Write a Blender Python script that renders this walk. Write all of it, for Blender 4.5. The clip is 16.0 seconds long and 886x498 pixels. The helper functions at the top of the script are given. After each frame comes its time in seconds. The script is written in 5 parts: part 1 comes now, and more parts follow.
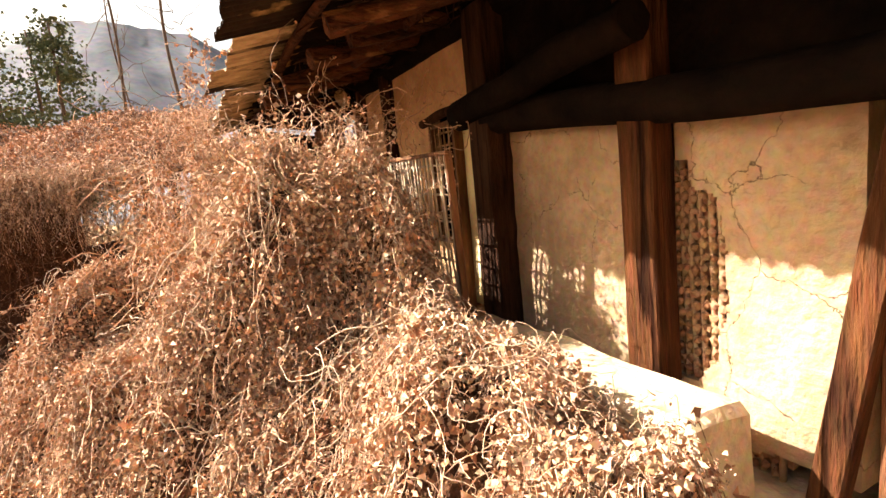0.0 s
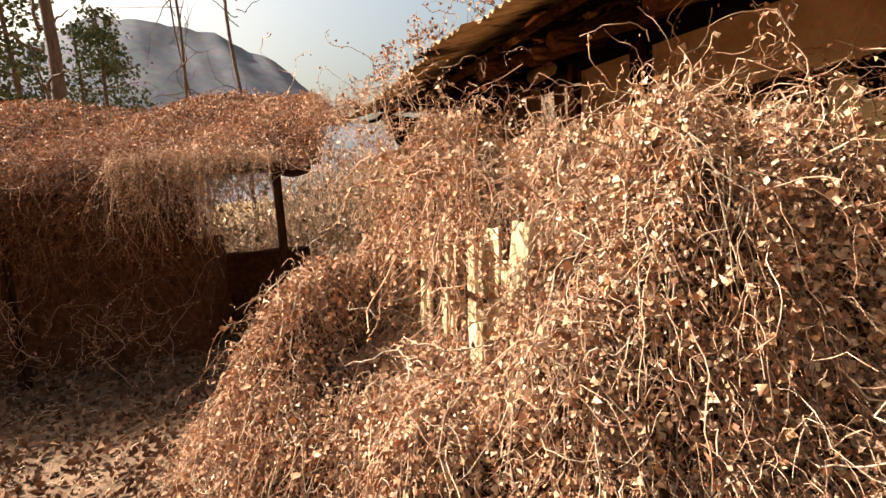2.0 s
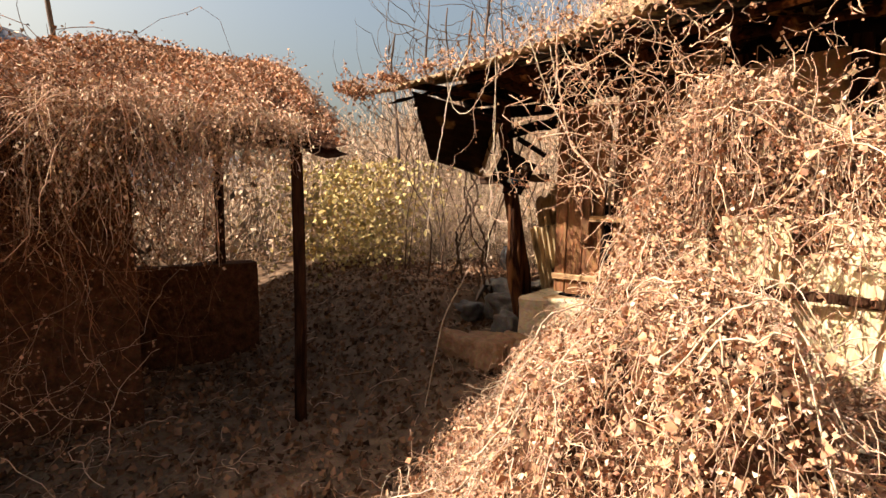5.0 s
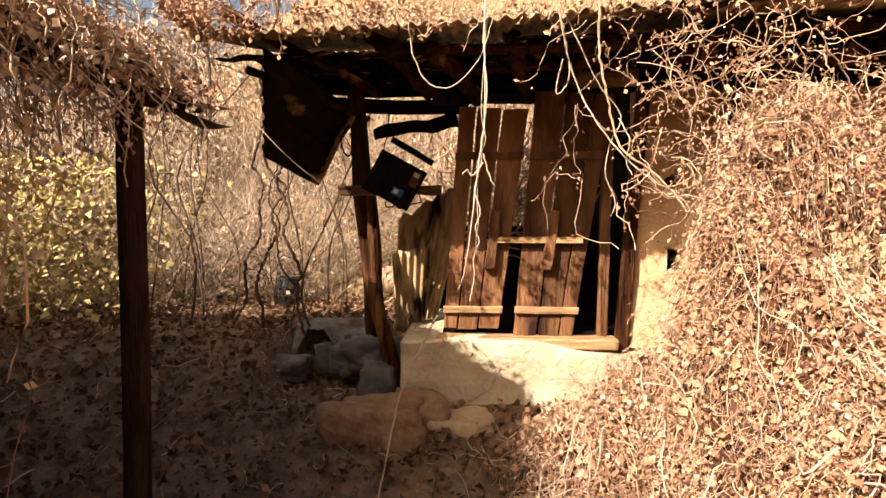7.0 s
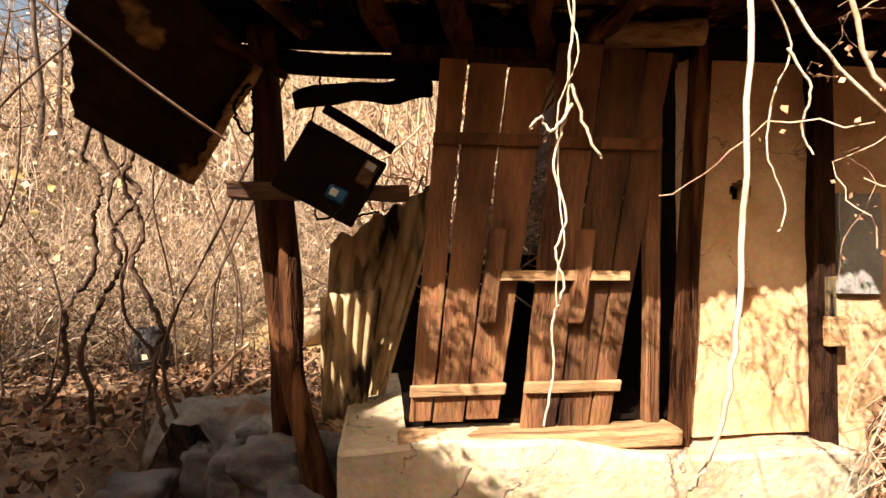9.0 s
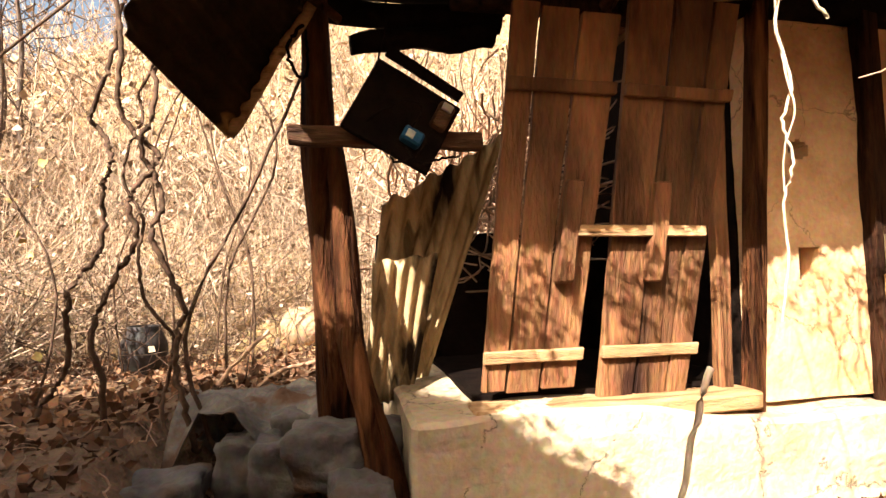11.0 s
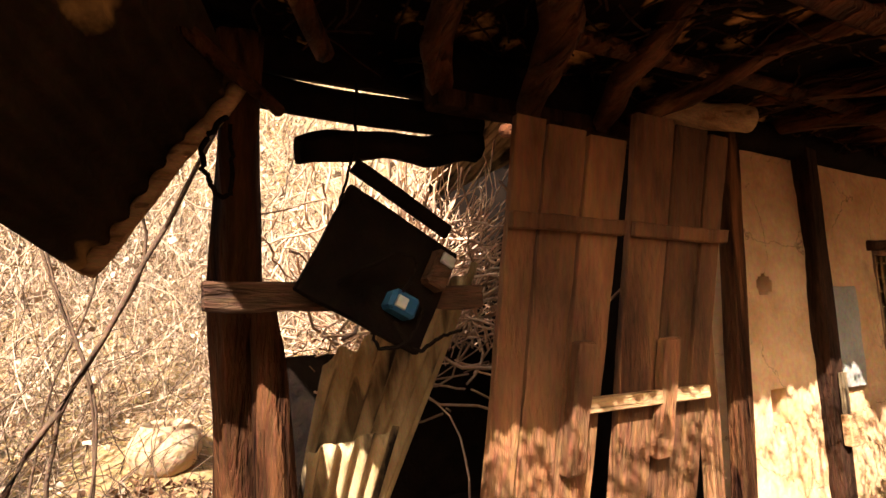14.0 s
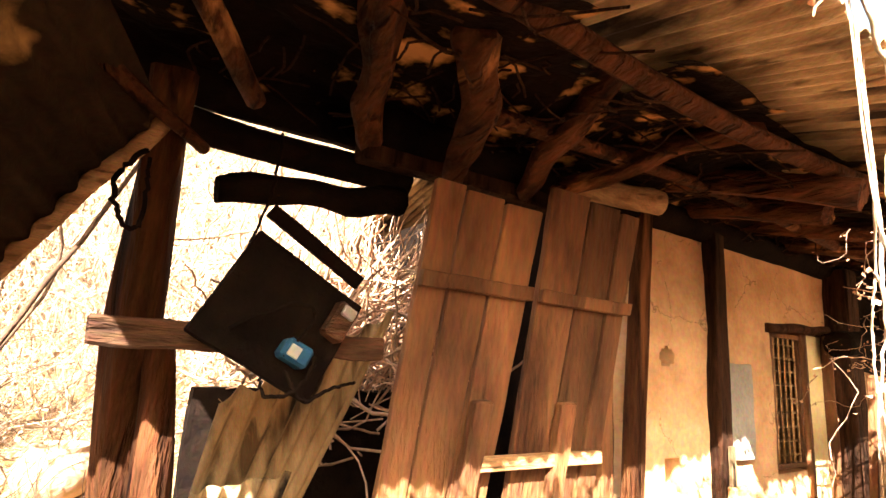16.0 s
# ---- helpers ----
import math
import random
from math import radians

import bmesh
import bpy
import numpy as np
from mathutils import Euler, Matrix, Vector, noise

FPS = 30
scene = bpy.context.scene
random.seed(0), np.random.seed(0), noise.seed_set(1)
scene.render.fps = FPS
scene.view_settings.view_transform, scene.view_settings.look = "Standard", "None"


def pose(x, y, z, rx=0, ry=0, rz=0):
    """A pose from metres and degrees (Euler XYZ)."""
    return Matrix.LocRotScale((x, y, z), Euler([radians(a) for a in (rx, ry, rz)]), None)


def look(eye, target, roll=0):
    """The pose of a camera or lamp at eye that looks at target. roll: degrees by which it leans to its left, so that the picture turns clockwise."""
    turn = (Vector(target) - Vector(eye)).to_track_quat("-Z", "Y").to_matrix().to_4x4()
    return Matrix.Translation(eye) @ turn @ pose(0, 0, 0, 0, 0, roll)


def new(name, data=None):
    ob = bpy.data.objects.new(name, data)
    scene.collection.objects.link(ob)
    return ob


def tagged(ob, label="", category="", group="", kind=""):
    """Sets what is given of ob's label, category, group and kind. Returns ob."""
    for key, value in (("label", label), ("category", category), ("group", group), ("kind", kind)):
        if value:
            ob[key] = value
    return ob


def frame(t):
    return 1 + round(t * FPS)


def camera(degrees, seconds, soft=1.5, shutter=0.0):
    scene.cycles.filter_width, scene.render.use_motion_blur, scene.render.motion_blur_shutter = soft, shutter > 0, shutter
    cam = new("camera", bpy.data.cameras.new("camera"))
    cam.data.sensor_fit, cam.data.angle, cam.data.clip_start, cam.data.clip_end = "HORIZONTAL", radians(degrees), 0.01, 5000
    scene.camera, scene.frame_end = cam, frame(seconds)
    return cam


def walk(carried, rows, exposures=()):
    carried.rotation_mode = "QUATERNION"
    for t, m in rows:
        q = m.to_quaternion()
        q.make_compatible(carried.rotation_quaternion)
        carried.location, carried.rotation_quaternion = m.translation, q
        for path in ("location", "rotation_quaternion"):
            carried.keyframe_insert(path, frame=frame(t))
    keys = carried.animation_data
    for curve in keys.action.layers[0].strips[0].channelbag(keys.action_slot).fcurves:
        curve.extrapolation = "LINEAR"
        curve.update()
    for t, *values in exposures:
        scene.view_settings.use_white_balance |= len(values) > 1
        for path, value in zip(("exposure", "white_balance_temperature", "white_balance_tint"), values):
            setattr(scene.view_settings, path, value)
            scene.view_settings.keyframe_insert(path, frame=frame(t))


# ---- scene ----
cam = camera(83.2, 16.0)
PATH_A = [
    (0, (5.856, -1.535, 1.416), (4.097, -0.657, 1.154), -5.33),
    (0.5, (5.705, -1.934, 1.4), (3.937, -1.074, 1.149), -4.41),
    (1, (5.465, -2.282, 1.433), (3.662, -1.495, 1.175), -4.33),
    (1.5, (4.875, -2.477, 1.446), (3.066, -1.706, 1.191), -3.79),
    (2, (4.468, -2.6, 1.458), (2.684, -1.774, 1.209), -3.91),
    (2.5, (4.091, -2.766, 1.528), (2.313, -1.923, 1.275), -3.29),
    (3, (3.577, -2.899, 1.448), (1.799, -2.043, 1.243), -0.72),
    (3.5, (3.264, -3.083, 1.435), (1.51, -2.171, 1.278), 0.76),
    (4, (3.055, -3.367, 1.401), (1.328, -2.402, 1.272), 1.33),
    (4.2, (3.019, -3.621, 1.362), (1.337, -2.583, 1.224), 1.26),
]
PATH_B = [
    (6.3, 0.719, -3.885, 1.270, 85.94, 0.65, 19.69),
    (6.5, 0.612, -3.796, 1.242, 86.37, 0.19, 17.11),
    (7.0, 0.266, -3.571, 1.281, 87.56, -0.08, 3.87),
    (7.5, 0.131, -3.286, 1.097, 92.35, -0.17, -2.42),
    (8.0, 0.156, -2.985, 1.228, 90.55, 0.47, -2.34),
    (8.2, 0.102, -2.772, 1.269, 89.92, 0.04, -2.63),
    (10.3, -0.212, -1.998, 1.241, 93.50, 2.22, -13.37),
    (10.5, -0.252, -2.000, 1.203, 93.47, 2.14, -13.26),
    (11.0, -0.511, -1.947, 1.017, 93.36, 1.01, -11.34),
    (11.5, -0.781, -1.802, 0.740, 95.02, 1.69, -12.32),
    (12.0, -0.967, -1.545, 0.703, 95.08, 2.11, -16.36),
    (12.5, -0.893, -1.426, 1.048, 92.00, 1.77, -19.13),
    (13.0, -0.791, -1.350, 1.238, 91.26, 1.34, -21.38),
    (13.5, -0.747, -1.325, 1.366, 92.38, 1.02, -25.75),
    (14.0, -0.727, -1.351, 1.490, 97.57, 1.06, -26.88),
    (14.5, -0.717, -1.416, 1.641, 103.37, -0.55, -27.61),
    (15.0, -0.708, -1.461, 1.660, 106.51, -2.13, -28.89),
    (15.5, -0.698, -1.468, 1.630, 106.06, -3.46, -30.91),
    (16.0, -0.643, -1.477, 1.546, 101.70, -4.06, -32.83),
]
walk(cam, [(t, look(*p)) for t, *p in PATH_A] + [(t, pose(*p)) for t, *p in PATH_B], exposures=[(0, 2.25), (0.5, 2.0), (1.0, 1.75), (2.0, 1.6), (4.2, 1.5), (6.3, 1.4), (8.2, 1.4), (10.3, 2.05), (13.2, 2.1), (13.8, 2.05), (14.8, 2.4), (15.5, 3.05), (16.0, 3.55)])

# ---- world and sun ----
SUN_TO = Vector((-0.56, -0.66, 0.68)).normalized()
world = bpy.data.worlds.new("sky")
scene.world = world
world.use_nodes = True
wn = world.node_tree
sky = wn.nodes.new("ShaderNodeTexSky")
sky.sky_type = "NISHITA"
sky.sun_disc = False
sky.sun_elevation = math.asin(SUN_TO.z)
sky.sun_rotation = math.atan2(SUN_TO.x, SUN_TO.y)
sky.dust_density = 10.0
sky.air_density = 1.6
bg = wn.nodes["Background"]
wn.links.new(sky.outputs[0], bg.inputs[0])
bg.inputs[1].default_value = 0.075
sun_data = bpy.data.lights.new("sun", "SUN")
sun_data.energy = 5.0
sun_data.angle = radians(0.5)
sun_data.color = (1.0, 0.935, 0.875)
sun = new("sun", sun_data)
sun.matrix_world = look(SUN_TO * 30, (0, 0, 0))
rng = np.random.default_rng(7)


# ---- materials ----
def mat(name, dark, light, scale=6.0, rough=0.85, bump=0.3, bump_scale=40.0, stretch=(1, 1, 1), metal=0.0, island=0.0, vary=0.0, spots=None, cracks=0.0, streak=None, spec=0.12):
    m = bpy.data.materials.new(name)
    m.use_nodes = True
    nt = m.node_tree
    b = nt.nodes["Principled BSDF"]
    b.inputs["Roughness"].default_value = rough
    b.inputs["Metallic"].default_value = metal
    b.inputs["Specular IOR Level"].default_value = spec
    tc = nt.nodes.new("ShaderNodeTexCoord")
    mp = nt.nodes.new("ShaderNodeMapping")
    mp.inputs["Scale"].default_value = stretch
    nt.links.new(tc.outputs["Object"], mp.inputs[0])
    n1 = nt.nodes.new("ShaderNodeTexNoise")
    n1.inputs["Scale"].default_value = scale
    n1.inputs["Detail"].default_value = 6
    n1.inputs["Roughness"].default_value = 0.65
    nt.links.new(mp.outputs[0], n1.inputs["Vector"])
    ramp = nt.nodes.new("ShaderNodeValToRGB")
    ramp.color_ramp.elements[0].position, ramp.color_ramp.elements[1].position = 0.3, 0.7
    ramp.color_ramp.elements[0].color = (*dark, 1)
    ramp.color_ramp.elements[1].color = (*light, 1)
    nt.links.new(n1.outputs["Fac"], ramp.inputs[0])
    col = ramp.outputs[0]

    def mix(kind, fac, a, c):
        x = nt.nodes.new("ShaderNodeMix")
        x.data_type, x.blend_type = "RGBA", kind
        if isinstance(fac, float):
            x.inputs[0].default_value = fac
        else:
            nt.links.new(fac, x.inputs[0])
        nt.links.new(a, x.inputs[6])
        if isinstance(c, tuple):
            x.inputs[7].default_value = c
        else:
            nt.links.new(c, x.inputs[7])
        return x.outputs[2]

    n2 = nt.nodes.new("ShaderNodeTexNoise")
    n2.inputs["Scale"].default_value = bump_scale
    n2.inputs["Detail"].default_value = 5
    nt.links.new(mp.outputs[0], n2.inputs["Vector"])
    height = n2.outputs["Fac"]
    col = mix("OVERLAY", 0.35, col, n2.outputs["Color"])
    hsv = nt.nodes.new("ShaderNodeHueSaturation")
    hsv.inputs["Saturation"].default_value = 1.0
    if island or vary:
        src = nt.nodes.new("ShaderNodeNewGeometry" if island else "ShaderNodeObjectInfo")
        mr = nt.nodes.new("ShaderNodeMapRange")
        k = island or vary
        mr.inputs[3].default_value, mr.inputs[4].default_value = 1 - k, 1 + k
        nt.links.new(src.outputs["Random Per Island" if island else "Random"], mr.inputs[0])
        nt.links.new(mr.outputs[0], hsv.inputs["Value"])
    nt.links.new(col, hsv.inputs["Color"])
    col = hsv.outputs[0]
    if spots:
        n3 = nt.nodes.new("ShaderNodeTexNoise")
        n3.inputs["Scale"].default_value = spots[1]
        n3.inputs["Detail"].default_value = 7
        nt.links.new(mp.outputs[0] if streak else tc.outputs["Object"], n3.inputs["Vector"])
        r3 = nt.nodes.new("ShaderNodeValToRGB")
        r3.color_ramp.elements[0].position, r3.color_ramp.elements[1].position = spots[2], spots[2] + 0.12
        nt.links.new(n3.outputs["Fac"], r3.inputs[0])
        col = mix("MIX", r3.outputs[0], col, (*spots[0], 1))
    if streak:
        ms = nt.nodes.new("ShaderNodeMapping")
        ms.inputs["Scale"].default_value = streak[:3]
        nt.links.new(tc.outputs["Object"], ms.inputs[0])
        n4 = nt.nodes.new("ShaderNodeTexNoise")
        n4.inputs["Scale"].default_value = 1.0
        n4.inputs["Detail"].default_value = 4
        n4.inputs["Distortion"].default_value = 0.6
        nt.links.new(ms.outputs[0], n4.inputs["Vector"])
        r4 = nt.nodes.new("ShaderNodeValToRGB")
        r4.color_ramp.elements[0].position, r4.color_ramp.elements[1].position = 0.34, 0.44
        r4.color_ramp.elements[0].color = (0.16, 0.13, 0.12, 1)
        nt.links.new(n4.outputs["Fac"], r4.inputs[0])
        col = mix("MULTIPLY", streak[3], col, r4.outputs[0])
        ad4 = nt.nodes.new("ShaderNodeMath")
        ad4.operation = "MULTIPLY_ADD"
        nt.links.new(r4.outputs[0], ad4.inputs[0])
        ad4.inputs[1].default_value = 0.8
        nt.links.new(n2.outputs["Fac"], ad4.inputs[2])
        height = ad4.outputs[0]
    if cracks:
        v = nt.nodes.new("ShaderNodeTexVoronoi")
        v.feature = "DISTANCE_TO_EDGE"
        v.inputs["Scale"].default_value = cracks
        wob = mix("MIX", 0.22, tc.outputs["Object"], n1.outputs["Color"])
        nt.links.new(wob, v.inputs["Vector"])
        cr = nt.nodes.new("ShaderNodeMapRange")
        cr.inputs[1].default_value, cr.inputs[2].default_value = 0.0, 0.006
        msk = nt.nodes.new("ShaderNodeMath")
        msk.operation = "MULTIPLY_ADD"
        nt.links.new(n1.outputs["Fac"], msk.inputs[0])
        msk.inputs[1].default_value, msk.inputs[2].default_value = -0.16, 0.076
        off = nt.nodes.new("ShaderNodeMath")
        off.operation = "ADD"
        nt.links.new(v.outputs["Distance"], off.inputs[0])
        clampn = nt.nodes.new("ShaderNodeMath")
        clampn.operation = "MAXIMUM"
        nt.links.new(msk.outputs[0], clampn.inputs[0])
        clampn.inputs[1].default_value = 0.0
        nt.links.new(clampn.outputs[0], off.inputs[1])
        nt.links.new(off.outputs[0], cr.inputs[0])
        ad = nt.nodes.new("ShaderNodeMath")
        ad.operation = "MULTIPLY_ADD"
        nt.links.new(cr.outputs[0], ad.inputs[0])
        ad.inputs[1].default_value = 0.9
        nt.links.new(n2.outputs["Fac"], ad.inputs[2])
        height = ad.outputs[0]
        col = mix("MULTIPLY", 0.6, col, cr.outputs[0])
    nt.links.new(col, b.inputs["Base Color"])
    if bump:
        bp = nt.nodes.new("ShaderNodeBump")
        bp.inputs["Strength"].default_value = bump
        bp.inputs["Distance"].default_value = 0.02
        nt.links.new(height, bp.inputs["Height"])
        nt.links.new(bp.outputs[0], b.inputs["Normal"])
    return m


M_SOIL = mat("soil_litter", (0.08, 0.045, 0.025), (0.27, 0.165, 0.095), 5, 0.95, 0.8, 60)
M_LEAF = mat("dry_leaf", (0.26, 0.115, 0.056), (0.52, 0.29, 0.165), 3, 0.8, 0.2, 60, island=0.55)
M_LEAF_PALE = mat("pale_dry_leaf", (0.40, 0.25, 0.145), (0.66, 0.485, 0.325), 3, 0.8, 0.2, 60, island=0.4)
M_LITTER = mat("leaf_litter", (0.075, 0.033, 0.016), (0.27, 0.142, 0.074), 3, 0.85, 0.2, 60, island=0.6)
M_STEM = mat("dry_stem", (0.27, 0.14, 0.075), (0.60, 0.40, 0.26), 8, 0.85, 0.2, 80, island=0.45)
M_STEM_PALE = mat("pale_stem", (0.34, 0.24, 0.15), (0.60, 0.47, 0.33), 12, 0.8, 0.3, 120, stretch=(1, 1, 0.3))
M_STEM_DARK = mat("dark_stem", (0.045, 0.026, 0.016), (0.13, 0.075, 0.045), 12, 0.85, 0.4, 90)
# Darker copy of the dry leaf, with the shed front's shade in it.
M_VINE_SHADE = mat("shaded_dry_vine", (0.075, 0.03, 0.014), (0.27, 0.125, 0.06), 4, 0.85, 0.2, 60, island=0.55)
M_BRUSH = mat("dry_brush", (0.24, 0.155, 0.095), (0.54, 0.395, 0.27), 2, 0.9, 0.2, 60, island=0.65)
M_HILL = mat("dry_hill_grass", (0.16, 0.09, 0.04), (0.42, 0.28, 0.13), 2.5, 0.95, 0.6, 25)
# Dark brown that also stands for the empty shaded hollows between vines.
M_VINEBASE = mat("matted_vine_shaded", (0.04, 0.018, 0.009), (0.14, 0.06, 0.028), 14, 0.95, 1.0, 50)
M_WOOD = mat("weathered_door_wood", (0.045, 0.017, 0.008), (0.275, 0.122, 0.05), 1.6, 0.7, 0.7, 24, stretch=(2.4, 2.4, 0.6), vary=0.4, spots=((0.03, 0.011, 0.006), 1.0, 0.60), streak=(9, 9, 0.5, 0.55), spec=0.15)
M_WOOD_PALE = mat("pale_batten_wood", (0.26, 0.13, 0.055), (0.54, 0.33, 0.16), 5, 0.8, 0.5, 40, stretch=(1, 6, 6), vary=0.15, streak=(1.5, 30, 30, 0.6))
M_BOARD = mat("bleached_board", (0.46, 0.33, 0.17), (0.74, 0.58, 0.36), 5, 0.85, 0.5, 30, stretch=(4, 4, 0.4), vary=0.25, spots=((0.2, 0.11, 0.05), 3.0, 0.64))
M_WOOD_DARK = mat("dark_old_timber", (0.014, 0.007, 0.004), (0.07, 0.03, 0.015), 5, 0.85, 0.7, 30, stretch=(5, 5, 0.8), vary=0.2, streak=(24, 24, 1.5, 0.7), spec=0.05)
# Bright orange spots are highlights on the logs, put into the colour.
M_LOG = mat("reddish_log_lit_spots", (0.010, 0.004, 0.002), (0.115, 0.038, 0.014), 4, 0.75, 1.0, 20, stretch=(3, 1, 3), vary=0.35, spots=((0.46, 0.21, 0.07), 1.8, 0.61), streak=(20, 4, 20, 0.9), spec=0.08)
# Orange patches in this colour imitate light falling on the dark posts.
M_POST = mat("red_brown_post_lit_spots", (0.010, 0.004, 0.002), (0.115, 0.042, 0.016), 3, 0.8, 1.0, 16, stretch=(5, 5, 0.7), vary=0.1, spots=((0.26, 0.105, 0.04), 1.2, 0.62), streak=(14, 14, 1.1, 0.9), spec=0.05)
M_PLASTER = mat("ochre_mud_plaster", (0.48, 0.26, 0.115), (0.70, 0.44, 0.24), 3, 0.95, 0.5, 35, cracks=2.2, spots=((0.30, 0.19, 0.10), 2.2, 0.63))
M_PLASTER_PALE = mat("pale_mud_plaster", (0.30, 0.185, 0.10), (0.51, 0.355, 0.215), 2.5, 0.95, 0.7, 30, cracks=3.6, spots=((0.22, 0.135, 0.075), 2.6, 0.58))
M_PATCH = mat("grey_cement_patch", (0.24, 0.21, 0.17), (0.36, 0.32, 0.27), 4, 0.95, 0.4, 50)
M_MUD = mat("brown_mud", (0.20, 0.10, 0.05), (0.38, 0.22, 0.12), 9, 0.95, 0.9, 30)
M_PLINTH = mat("clay_plinth", (0.40, 0.29, 0.17), (0.60, 0.47, 0.31), 4, 0.95, 0.6, 30, cracks=1.7)
M_STONE = mat("grey_stone", (0.065, 0.054, 0.046), (0.18, 0.155, 0.13), 5, 0.9, 0.8, 25, spots=((0.14, 0.08, 0.045), 4.0, 0.56))
M_TIN = mat("rusty_tin", (0.36, 0.22, 0.095), (0.62, 0.45, 0.24), 4, 0.65, 0.3, 60, stretch=(4, 4, 0.6), metal=0.1, spots=((0.02, 0.012, 0.008), 1.5, 0.52), streak=(9, 9, 0.9, 0.8))
M_TIN_EAVE = mat("stained_roof_sheet", (0.22, 0.13, 0.06), (0.54, 0.38, 0.20), 4, 0.7, 0.3, 60, stretch=(3, 0.8, 3), spots=((0.03, 0.017, 0.01), 1.6, 0.52), streak=(14, 1.2, 14, 0.9))
# Near-black of wires and boards; elsewhere it holds deep shade in the colour.
M_BLACK = mat("black_and_shade", (0.003, 0.0022, 0.002), (0.014, 0.008, 0.005), 6, 0.95, 0.4, 40, spec=0.03)
# Ochre daub on a black base; the black is under-eave shade.
M_SHADE_CLAY = mat("shade_dark_daub", (0.003, 0.002, 0.0015), (0.012, 0.006, 0.0035), 6, 0.95, 0.6, 30, spots=((0.55, 0.26, 0.085), 6.5, 0.57), spec=0.03)
# Dark copy of the roof tin: shade of the undersides put into colour.
M_TIN_SHADE = mat("shade_dark_tin", (0.009, 0.006, 0.004), (0.034, 0.019, 0.010), 4, 0.85, 0.3, 50, spots=((0.46, 0.27, 0.10), 3.0, 0.59), spec=0.04)
M_BEAM = mat("dark_sawn_plank", (0.022, 0.011, 0.006), (0.12, 0.055, 0.027), 5, 0.8, 0.7, 30, stretch=(0.7, 5, 5), vary=0.2, spots=((0.36, 0.20, 0.09), 2.0, 0.66), streak=(1.8, 30, 30, 0.7))
M_BLUE = mat("blue_enamel", (0.010, 0.045, 0.09), (0.025, 0.095, 0.17), 8, 0.5, 0.1, 60)
M_GREYPLASTIC = mat("grey_meter_case", (0.28, 0.27, 0.22), (0.42, 0.40, 0.33), 8, 0.5, 0.1, 60)
M_PAPER = mat("yellowed_paper", (0.62, 0.47, 0.22), (0.78, 0.62, 0.33), 3, 0.9, 0.2, 30)
M_JAR = mat("dark_glazed_clay", (0.016, 0.012, 0.010), (0.05, 0.04, 0.035), 4, 0.5, 0.2, 20)
M_CLOTH = mat("grey_tarp", (0.08, 0.066, 0.054), (0.21, 0.178, 0.145), 6, 0.9, 0.6, 40, spots=((0.11, 0.06, 0.035), 5.0, 0.54))
M_BARK = mat("bark", (0.05, 0.035, 0.026), (0.16, 0.11, 0.08), 8, 0.9, 0.6, 30, stretch=(3, 3, 0.6))
M_PINE = mat("pine_needles", (0.045, 0.06, 0.030), (0.12, 0.13, 0.07), 3, 0.9, 0.3, 40, island=0.3)
M_RED = mat("red_plastic", (0.45, 0.06, 0.03), (0.6, 0.12, 0.06), 4, 0.5, 0.1, 30)
# Blue-grey mixes the haze of distance into the mountain's own colour.
M_MOUNTAIN = mat("hazed_wooded_mountain", (0.088, 0.092, 0.105), (0.165, 0.155, 0.155), 0.03, 1.0, 0.0, 0.12)
M_GREENBUSH = mat("yellow_green_bush", (0.34, 0.24, 0.08), (0.56, 0.42, 0.17), 3, 0.9, 0.2, 40, island=0.4)


# ---- mesh helpers ----
def part(name, bm, material, parent=None, label=""):
    me = bpy.data.meshes.new(name)
    bm.to_mesh(me)
    bm.free()
    if material:
        me.materials.append(material)
    ob = new(name, me)
    if parent:
        ob.parent = parent
    if label:
        ob["label"] = label
    return ob


def np_mesh(name, v, faces, material, smooth=False):
    """One mesh from arrays of corners and of faces with equal sides."""
    v = np.asarray(v, np.float32).reshape(-1, 3)
    fc = np.asarray(faces, np.int32)
    k = fc.shape[1]
    me = bpy.data.meshes.new(name)
    me.vertices.add(len(v))
    me.vertices.foreach_set("co", v.ravel())
    me.loops.add(fc.size)
    me.loops.foreach_set("vertex_index", fc.ravel())
    me.polygons.add(len(fc))
    me.polygons.foreach_set("loop_start", np.arange(0, fc.size, k, dtype=np.int32))
    if smooth:
        me.polygons.foreach_set("use_smooth", np.ones(len(fc), bool))
    me.materials.append(material)
    me.update(calc_edges=True)
    me.validate()
    return new(name, me)


def tubes(lines, radii, sides=3):
    """Corners and quads of tubes along lines (n, k, 3) with radii (n, k)."""
    n, k, _ = lines.shape
    d = np.gradient(lines, axis=1)
    d /= np.linalg.norm(d, axis=2, keepdims=True) + 1e-9
    up = np.where(np.abs(d[..., 2:3]) > 0.9, np.array([1.0, 0, 0]), np.array([0, 0, 1.0]))
    a = np.cross(d, up)
    a /= np.linalg.norm(a, axis=2, keepdims=True) + 1e-9
    b = np.cross(d, a)
    ang = np.arange(sides) * 2 * np.pi / sides
    ring = a[:, :, None] * np.cos(ang)[None, None, :, None] + b[:, :, None] * np.sin(ang)[None, None, :, None]
    v = lines[:, :, None] + ring * radii[:, :, None, None]
    i = np.arange(n)[:, None, None] * (k * sides)
    j = np.arange(k - 1)[None, :, None] * sides
    s = np.arange(sides)[None, None, :]
    s2 = (s + 1) % sides
    q = np.stack([i + j + s, i + j + s2, i + j + sides + s2, i + j + sides + s], -1).reshape(-1, 4)
    return v.reshape(-1, 3), q


